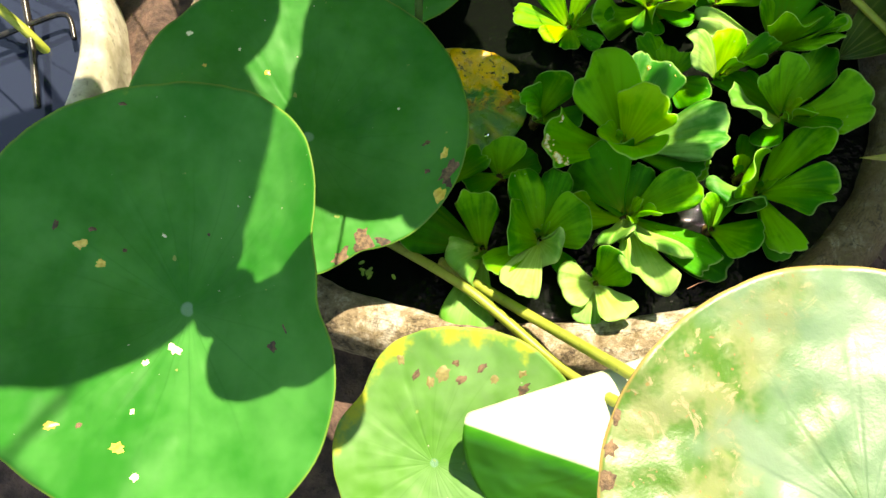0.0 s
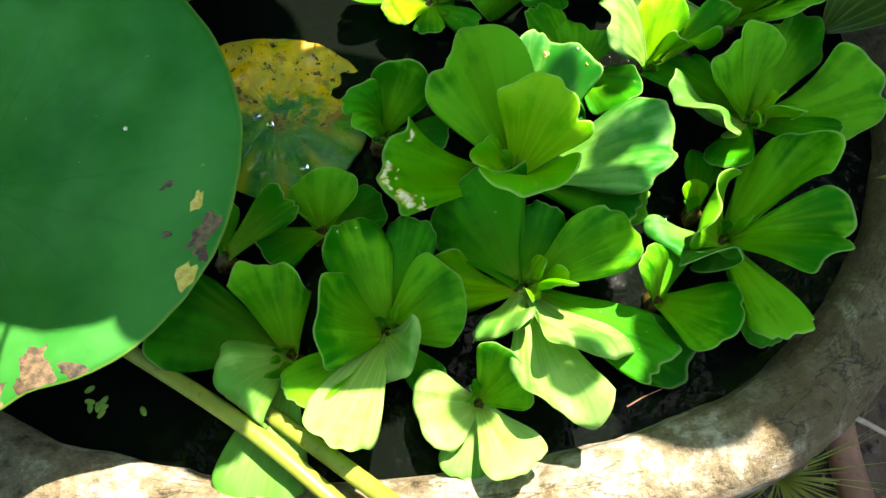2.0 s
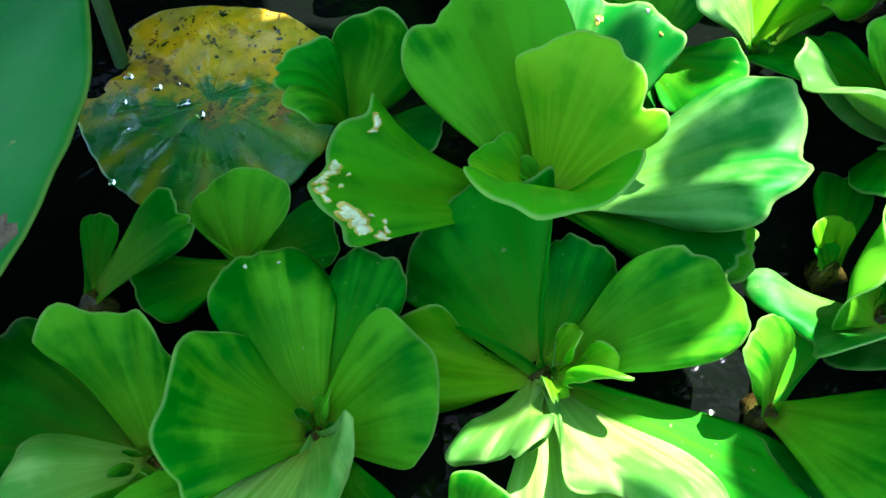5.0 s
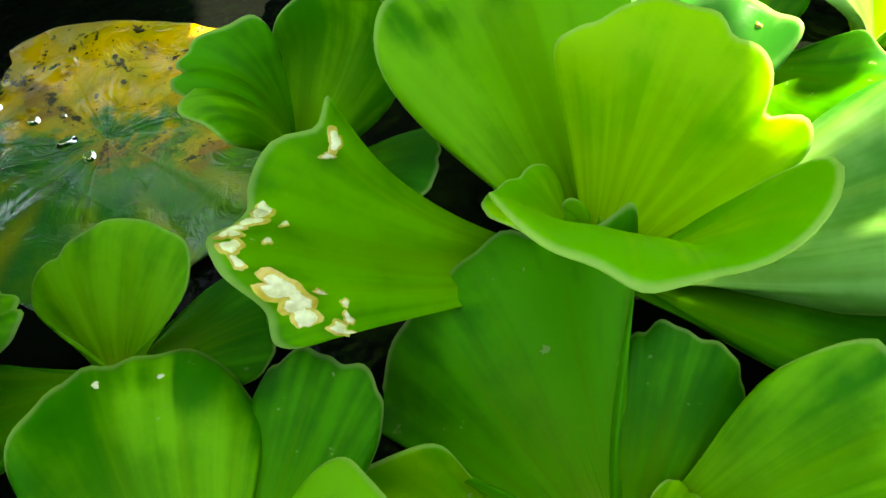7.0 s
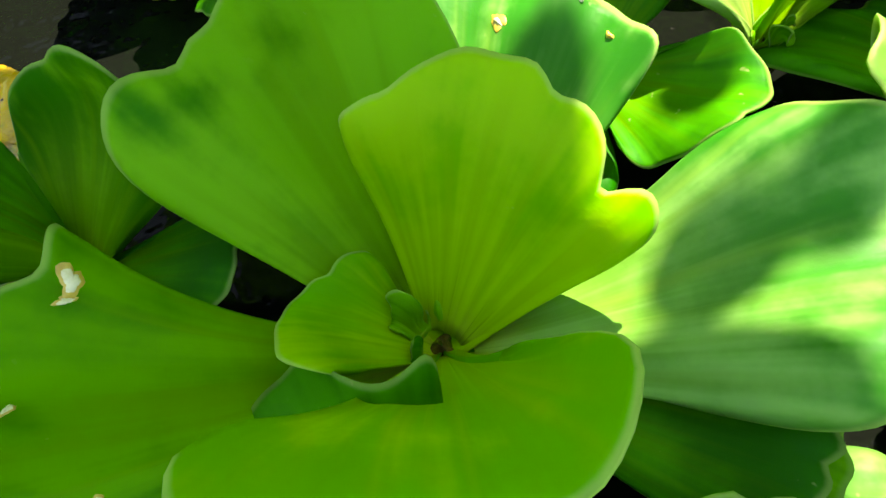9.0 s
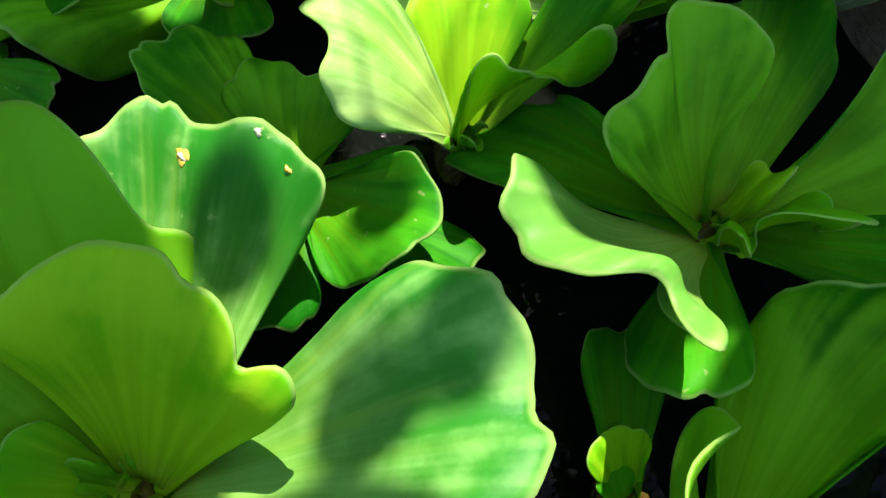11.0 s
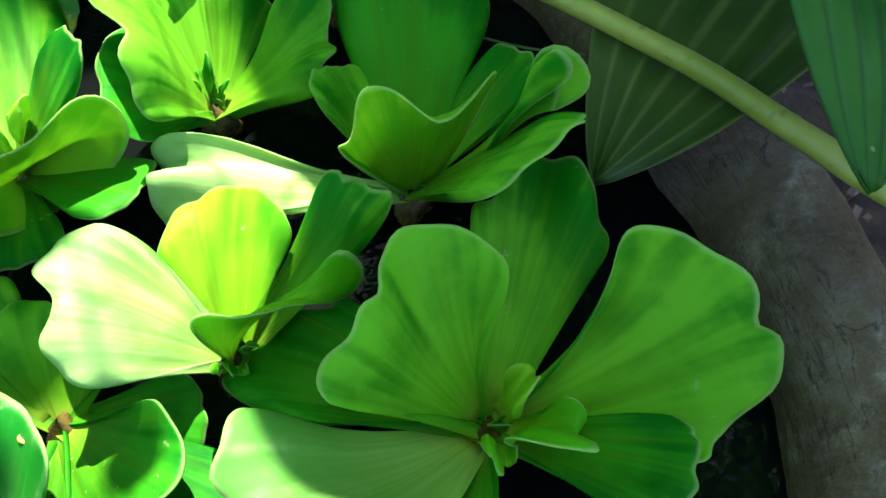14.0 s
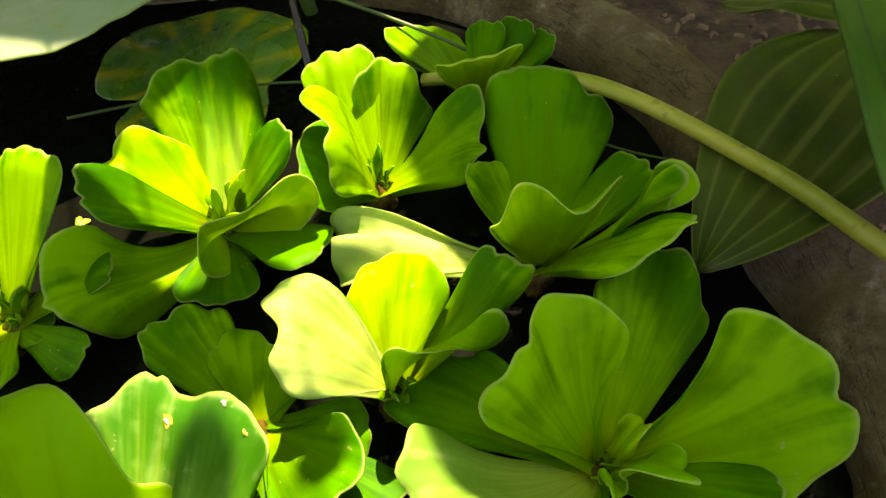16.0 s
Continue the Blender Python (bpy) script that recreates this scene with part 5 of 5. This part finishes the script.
lettuce_leaf(plant, 187.0, 79.6, 0.0524, 16.9, -23.2, 4.5, cup=0.62, bend=-50.2, curl=-29.7, twist=0.23, edge=(-0.042, 0.134, -0.034, -0.038, 0.054, 0.014), wave=(-0.0, -0.036, -0.062, -0.028), roll_over=(18.6, 43.1, 2.1), neck=0.56, kind="d")
lettuce_leaf(plant, 197.3, 81.8, 0.0491, 49.8, 32.8, 3.6, cup=-0.25, bend=-45.8, curl=-11.0, twist=0.41, edge=(-0.266, -0.063, 0.02, 0.106, 0.045, -0.056), wave=(-0.117, -0.053, 0.052, -0.058), roll_over=(56.4, 18.0, -0.6), neck=0.38, ruffle=0.01)
lettuce_leaf(plant, 344.1, 26.9, 0.0471, 28.6, 1.4, 4.0, kind="d")
young_leaves(plant, -60, 0.4)
plant = water_lettuce(0.2446, 0.554, 0.0087, "small round-leaved water lettuce beside a decaying leaf")
lettuce_leaf(plant, 82.3, 52.3, 0.0389, 55.7, -13.7, 3.8, cup=0.12, bend=-20.9, curl=-0.8, twist=-0.05, edge=(0.06, 0.014, -0.006, 0.008, -0.005, 0.006), wave=(-0.003, -0.011, 0.002, 0.013), ruffle=0.010)
lettuce_leaf(plant, 20.2, 13.5, 0.0397, 36.3, 3.7, 4.0, kind="d")
lettuce_leaf(plant, 210.7, 25.2, 0.0401, 36.9, 4.8, 4.0, kind="d")
plant = water_lettuce(0.1889, 0.5408, 0.0093, "narrow-leaved water lettuce under a lotus leaf")
lettuce_leaf(plant, 27.1, 34.8, 0.0553, 20.5, -2.0, 5.0, cup=0.2, bend=-4.0, curl=-12.1, twist=-0.07, edge=(-0.003, 0.007, 0.033, -0.017, -0.015, -0.005), wave=(-0.008, 0.003, 0.002, -0.013), ruffle=0.010)
lettuce_leaf(plant, 81.7, 30.8, 0.0323, 22.9, 2.0, 3.5, kind="d")


# ---- plants and litter beside the basin ----
def broad_leaf(plant, foot, tip, width, arch, roll, material, name="leaf"):
    """A pointed, ribbed leaf from foot to tip, arched upwards, with a fold along its midrib."""
    foot, tip = Vector(foot), Vector(tip)
    d = tip - foot
    side = d.cross(Vector((0, 0, 1))).normalized()
    up = side.cross(d).normalized()
    side, up = side * math.cos(radians(roll)) + up * math.sin(radians(roll)), up * math.cos(radians(roll)) - side * math.sin(radians(roll))
    rows, cols = 60, 21
    verts, uv = [], []
    for i in range(rows):
        f = i / (rows - 1)
        w = width / 2 * (math.sin(math.pi * f ** 0.8) ** 0.75) * (1 - 0.25 * f) * 1.12
        for j in range(cols):
            u = 2 * j / (cols - 1) - 1
            rib = 0.0012 * math.cos(18.8 * u) * math.sin(math.pi * f)
            lift = arch * math.sin(math.pi * f) + 0.16 * abs(u) * w + rib + 0.002 * math.sin(9 * f + 3 * u)
            verts.append(foot + d * f + side * (u * w) + up * lift)
            uv.append((u, f))
    return solid(mesh_object(name, verts, grid_faces(rows, cols), material, plant, uv), 0.0006)


arum = tagged(empty_at("broad_leaved_plant", 0.690, 0.720, -0.06), "broad-leaved garden plant with ribbed olive-green leaves leaning over the rim", "plant")
at = Vector((-0.690, -0.720, 0.06))
broad_leaf(arum, Vector((0.686, 0.735, 0.050)) + at, Vector((0.564, 0.658, 0.034)) + at, 0.078, 0.004, -4, ARUM)
broad_leaf(arum, Vector((0.655, 0.730, 0.105)) + at, Vector((0.590, 0.608, 0.084)) + at, 0.066, 0.008, 6, ARUM_GREEN)
broad_leaf(arum, Vector((0.690, 0.745, 0.060)) + at, Vector((0.650, 0.800, 0.030)) + at, 0.050, 0.008, 10, ARUM)
broad_leaf(arum, Vector((0.720, 0.760, 0.090)) + at, Vector((0.660, 0.860, 0.060)) + at, 0.045, 0.012, 0, ARUM)
broad_leaf(arum, Vector((0.700, 0.690, 0.100)) + at, Vector((0.760, 0.600, 0.050)) + at, 0.060, 0.015, 0, ARUM)
broad_leaf(arum, Vector((0.740, 0.730, 0.080)) + at, Vector((0.850, 0.760, 0.030)) + at, 0.060, 0.015, 0, ARUM)
for top in ((0.686, 0.735, 0.050), (0.655, 0.730, 0.105), (0.690, 0.745, 0.060), (0.720, 0.760, 0.090), (0.700, 0.690, 0.100), (0.740, 0.730, 0.080)):
    e = Vector(top) + at
    tube("leaf_stalk", [(0, 0, -0.01), (e.x * 0.3, e.y * 0.3, e.z * 0.6), e], (0.003, 0.0022), STEM_DARK, arum, 8)
tagged(tube("dark_tear", [(0.568, 0.664, 0.0385), (0.580, 0.676, 0.0415), (0.592, 0.688, 0.0440)], (0.0008, 0.0004), HOLE, arum, 6), "dark tear along a rib")


def narrow_leaf(name, foot, tip, width, label):
    plant = tagged(empty_at(name, *foot), label, "plant")
    broad_leaf(plant, (0, 0, 0), Vector(tip) - Vector(foot), width, 0.006, 20, GRASS, "blade")
    return plant


narrow_leaf("fallen_leaf", (0.655, 0.556, 0.026), (0.552, 0.545, 0.052), 0.010, "narrow yellowing leaf blade lying over the stone rim")


def grass_tuft():
    rng = random.Random(7)
    plant = tagged(empty_at("grass_tuft", 0.506, 0.402, -0.055), "spiky tuft of thin yellow-green grass beside the stone basin", "grass")
    verts, faces = [], []
    for _ in range(120):
        a, e, n = rng.uniform(0, 2 * math.pi), rng.uniform(15, 75), rng.uniform(0.03, 0.075)
        w = rng.uniform(0.0004, 0.0008)
        d = Vector((math.cos(a), math.sin(a), 0))
        s = Vector((-d.y, d.x, 0)) * w
        k = len(verts)
        p = d * rng.uniform(0, 0.004)
        el = radians(e)
        for i in range(7):
            f = i / 6
            for q in (-1, 0, 1):
                verts.append(p + s * q * (1 - f * 0.9) + Vector((0, 0, 0.0003 if q == 0 else 0)))
            el -= radians(9)
            p = p + (d * math.cos(el) + Vector((0, 0, math.sin(el)))) * n / 6
        for i in range(6):
            for q in range(2):
                b = k + i * 3 + q
                faces.append((b, b + 1, b + 4, b + 3))
    mesh_object("foliage", verts, faces, GRASS, plant)
    return plant


grass_tuft()
tagged(tube("twig", [(0.520, 0.418, -0.045), (0.545, 0.432, -0.036), (0.577, 0.416, -0.040), (0.620, 0.392, -0.050)], (0.0022, 0.0012), TWIG), "thin pale dry twig lying on the soil", "twig")
tagged(tube("twig", [(0.545, 0.432, -0.036), (0.556, 0.450, -0.030), (0.562, 0.470, -0.034)], (0.0012, 0.0006), TWIG), "short pale dry twig lying on the soil", "twig")
tagged(tube("branch", [(0.548, 0.500, -0.075), (0.552, 0.455, -0.052), (0.547, 0.400, -0.050), (0.553, 0.340, -0.055)], (0.0075, 0.0105), BRANCH), "smooth red-brown branch lying under the basin's edge", "branch")
tagged(tube("branch", [(0.640, 0.560, -0.055), (0.690, 0.572, -0.045), (0.800, 0.600, -0.050)], (0.010, 0.012), BRANCH), "smooth red-brown branch lying on the soil", "branch")
tagged(tube("straw", [(0.399, 0.437, 0.026), (0.408, 0.441, 0.0285), (0.4175, 0.444, 0.030)], (0.0005, 0.0002), BRANCH, sides=6), "tiny pale straw on the stone rim", "straw")

# ---- thin reeds and sticks in the water ----
tagged(tube("reed", [(0.380, 0.920, 0.040), (0.455, 0.868, 0.034), (0.520, 0.812, 0.026), (0.545, 0.790, 0.010)], (0.0011, 0.0009), STEM_DARK, sides=8), "thin green reed bent over the water", "reed")
tagged(tube("reed", [(0.330, 0.838, 0.006), (0.420, 0.832, 0.010), (0.500, 0.815, 0.006)], (0.0007, 0.0007), STEM_DARK, sides=8), "thin dark reed lying on the water", "reed")
tagged(tube("stick", [(0.448, 0.875, 0.060), (0.4485, 0.838, 0.028), (0.451, 0.800, -0.010)], (0.0018, 0.0022), STICK, sides=8), "thin black stick standing in the water", "stick")
tagged(tube("stick", [(0.560, 0.752, 0.012), (0.580, 0.738, 0.010), (0.598, 0.722, 0.014)], (0.0005, 0.0005), STEM_DARK, sides=6), "fine green stem floating by the rim", "stem")
tagged(tube("lotus_stalk", [(-0.330, 0.800, 0.090), (-0.280, 0.756, 0.040), (-0.240, 0.725, 0.012), (-0.224, 0.712, -0.020)], (0.0050, 0.0050), STEM), "yellow lotus stalk dipping into the round pot", "stalk")
tagged(tube("stick", [(-0.300, 0.706, 0.010), (-0.240, 0.735, 0.012), (-0.205, 0.748, 0.010), (-0.192, 0.720, 0.006)], (0.0032, 0.0026), STICK, sides=8), "bent black stalk in the round pot", "stick")
tagged(tube("stick", [(-0.252, 0.770, 0.014), (-0.236, 0.716, 0.008), (-0.216, 0.640, 0.004)], (0.0040, 0.0034), STICK, sides=8), "straight black stalk in the round pot", "stick")


def duckweed(x, y, n, seed):
    rng = random.Random(seed)
    verts, faces = [], []
    for _ in range(n):
        a, ox, oy = rng.uniform(0, 6.28), rng.uniform(-0.004, 0.004), rng.uniform(-0.005, 0.005)
        k, m = len(verts), 12
        for q, z in ((1.0, 0.0004), (0.75, 0.0012), (0.05, 0.0014)):
            for j in range(m):
                t = 2 * math.pi * j / m
                px, py = 0.0030 * q * math.cos(t), 0.0016 * q * math.sin(t)
                verts.append((ox + px * math.cos(a) - py * math.sin(a), oy + px * math.sin(a) + py * math.cos(a), z))
        for i in range(2):
            for j in range(m):
                faces.append((k + i * m + j, k + i * m + (j + 1) % m, k + (i + 1) * m + (j + 1) % m, k + (i + 1) * m + j))
        faces.append(tuple(k + 2 * m + j for j in range(m)))
    ob = mesh_object("duckweed", verts, faces, DUCKWEED)
    ob.location = (x, y, 0.0006)
    return tagged(ob, "tiny yellow-green duckweed fronds floating on black water", "duckweed", "duckweed clumps")


for i, (x, y, n) in enumerate(((0.123, 0.463, 5), (0.115, 0.470, 2), (0.336, 0.775, 3), (0.362, 0.733, 3), (0.352, 0.742, 1), (0.376, 0.760, 1), (0.150, 0.457, 1))):
    duckweed(x, y, n, i + 1)


def water_drops():
    rng = random.Random(12)
    verts, faces = [], []
    spots = [(0.205 + rng.uniform(-0.035, 0.035), 0.632 + rng.uniform(-0.035, 0.03), 0.0030, rng.uniform(0.0009, 0.0026)) for _ in range(9)]
    for x, y, z, r in spots:
        k, m, a, st = len(verts), 12, rng.uniform(0, 6.28), rng.uniform(1.0, 1.7)
        for i in range(5):
            t = i / 4 * math.pi / 2 * 0.98
            for j in range(m):
                u = 2 * math.pi * j / m
                px, py = r * math.cos(t) * math.cos(u) * st, r * math.cos(t) * math.sin(u)
                verts.append((x + px * math.cos(a) - py * math.sin(a), y + px * math.sin(a) + py * math.cos(a), z + r * 0.55 * math.sin(t)))
        for i in range(4):
            for j in range(m):
                faces.append((k + i * m + j, k + i * m + (j + 1) % m, k + (i + 1) * m + (j + 1) % m, k + (i + 1) * m + j))
        faces.append(tuple(k + 4 * m + j for j in range(m)))
        faces.append(tuple(k + m - 1 - j for j in range(m)))
    return tagged(mesh_object("water_drops", verts, faces, DROP), "clear water drops on the decaying leaf", "water drops", kind="stuff")


water_drops()


def garden_shrub(x, y, height, wide, seed):
    """A dense dark shrub, unseen, added behind the basin to darken the water's reflections."""
    rng = random.Random(seed)
    plant = tagged(empty_at("garden_shrub", x, y, -0.07), "unseen dark green shrub added behind the basin to darken reflections", "shrub", "shrubs behind the basin")
    tube("trunk", [(0, 0, -0.05), (0.03, -0.02, height * 0.3), (-0.02, 0.03, height * 0.7)], (0.035, 0.012), BARK, plant)
    for k in range(5):
        a = k * 1.3 + seed
        tube("limb", [(0.02, -0.01, height * 0.22), (0.4 * wide * math.cos(a), 0.4 * wide * math.sin(a), height * 0.45), (0.75 * wide * math.cos(a), 0.75 * wide * math.sin(a), height * (0.55 + 0.08 * k))], (0.016, 0.006), BARK, plant)
    verts, faces = [], []
    clumps = [(rng.uniform(0, 6.28), rng.uniform(0.1, 0.9), rng.uniform(0.10, 1.0), rng.uniform(0.16, 0.34)) for _ in range(26)]
    for a, out, up, rad in clumps:
        body = wide * out * (1.0 - 0.55 * max(0, up - 0.5))
        cx, cy, cz = body * math.cos(a), body * math.sin(a), height * up
        for _ in range(85):
            d = Vector((rng.gauss(0, 1), rng.gauss(0, 1), rng.gauss(0, 0.8))).normalized() * rad * rng.uniform(0.5, 1.1)
            m = pose(cx + d.x, cy + d.y, max(0.03, cz + d.z), rng.uniform(-70, 70), rng.uniform(-70, 70), rng.uniform(0, 360))
            n, w = rng.uniform(0.04, 0.09), rng.uniform(0.02, 0.04)
            k = len(verts)
            verts += [m @ Vector(p) for p in ((-n, 0, 0), (-n * 0.3, w, 0.01), (n * 0.5, w * 0.8, 0.01), (n, 0, 0), (n * 0.5, -w * 0.8, 0.01), (-n * 0.3, -w, 0.01), (0, 0, -0.012))]
            faces += [(k, k + 5, k + 6), (k + 5, k + 4, k + 6), (k + 4, k + 3, k + 6), (k + 3, k + 2, k + 6), (k + 2, k + 1, k + 6), (k + 1, k, k + 6)]
    mesh_object("crown", verts, faces, HEDGE, plant)
    return plant


for x, y, h, w, seed in ((-0.25, 2.35, 2.3, 0.55, 1), (0.45, 2.55, 2.5, 0.60, 2), (1.15, 2.30, 2.2, 0.55, 3), (1.80, 1.70, 2.2, 0.55, 4), (1.95, 0.90, 1.9, 0.55, 5), (-0.95, 2.75, 2.2, 0.60, 6)):
    garden_shrub(x, y, h, w, seed)
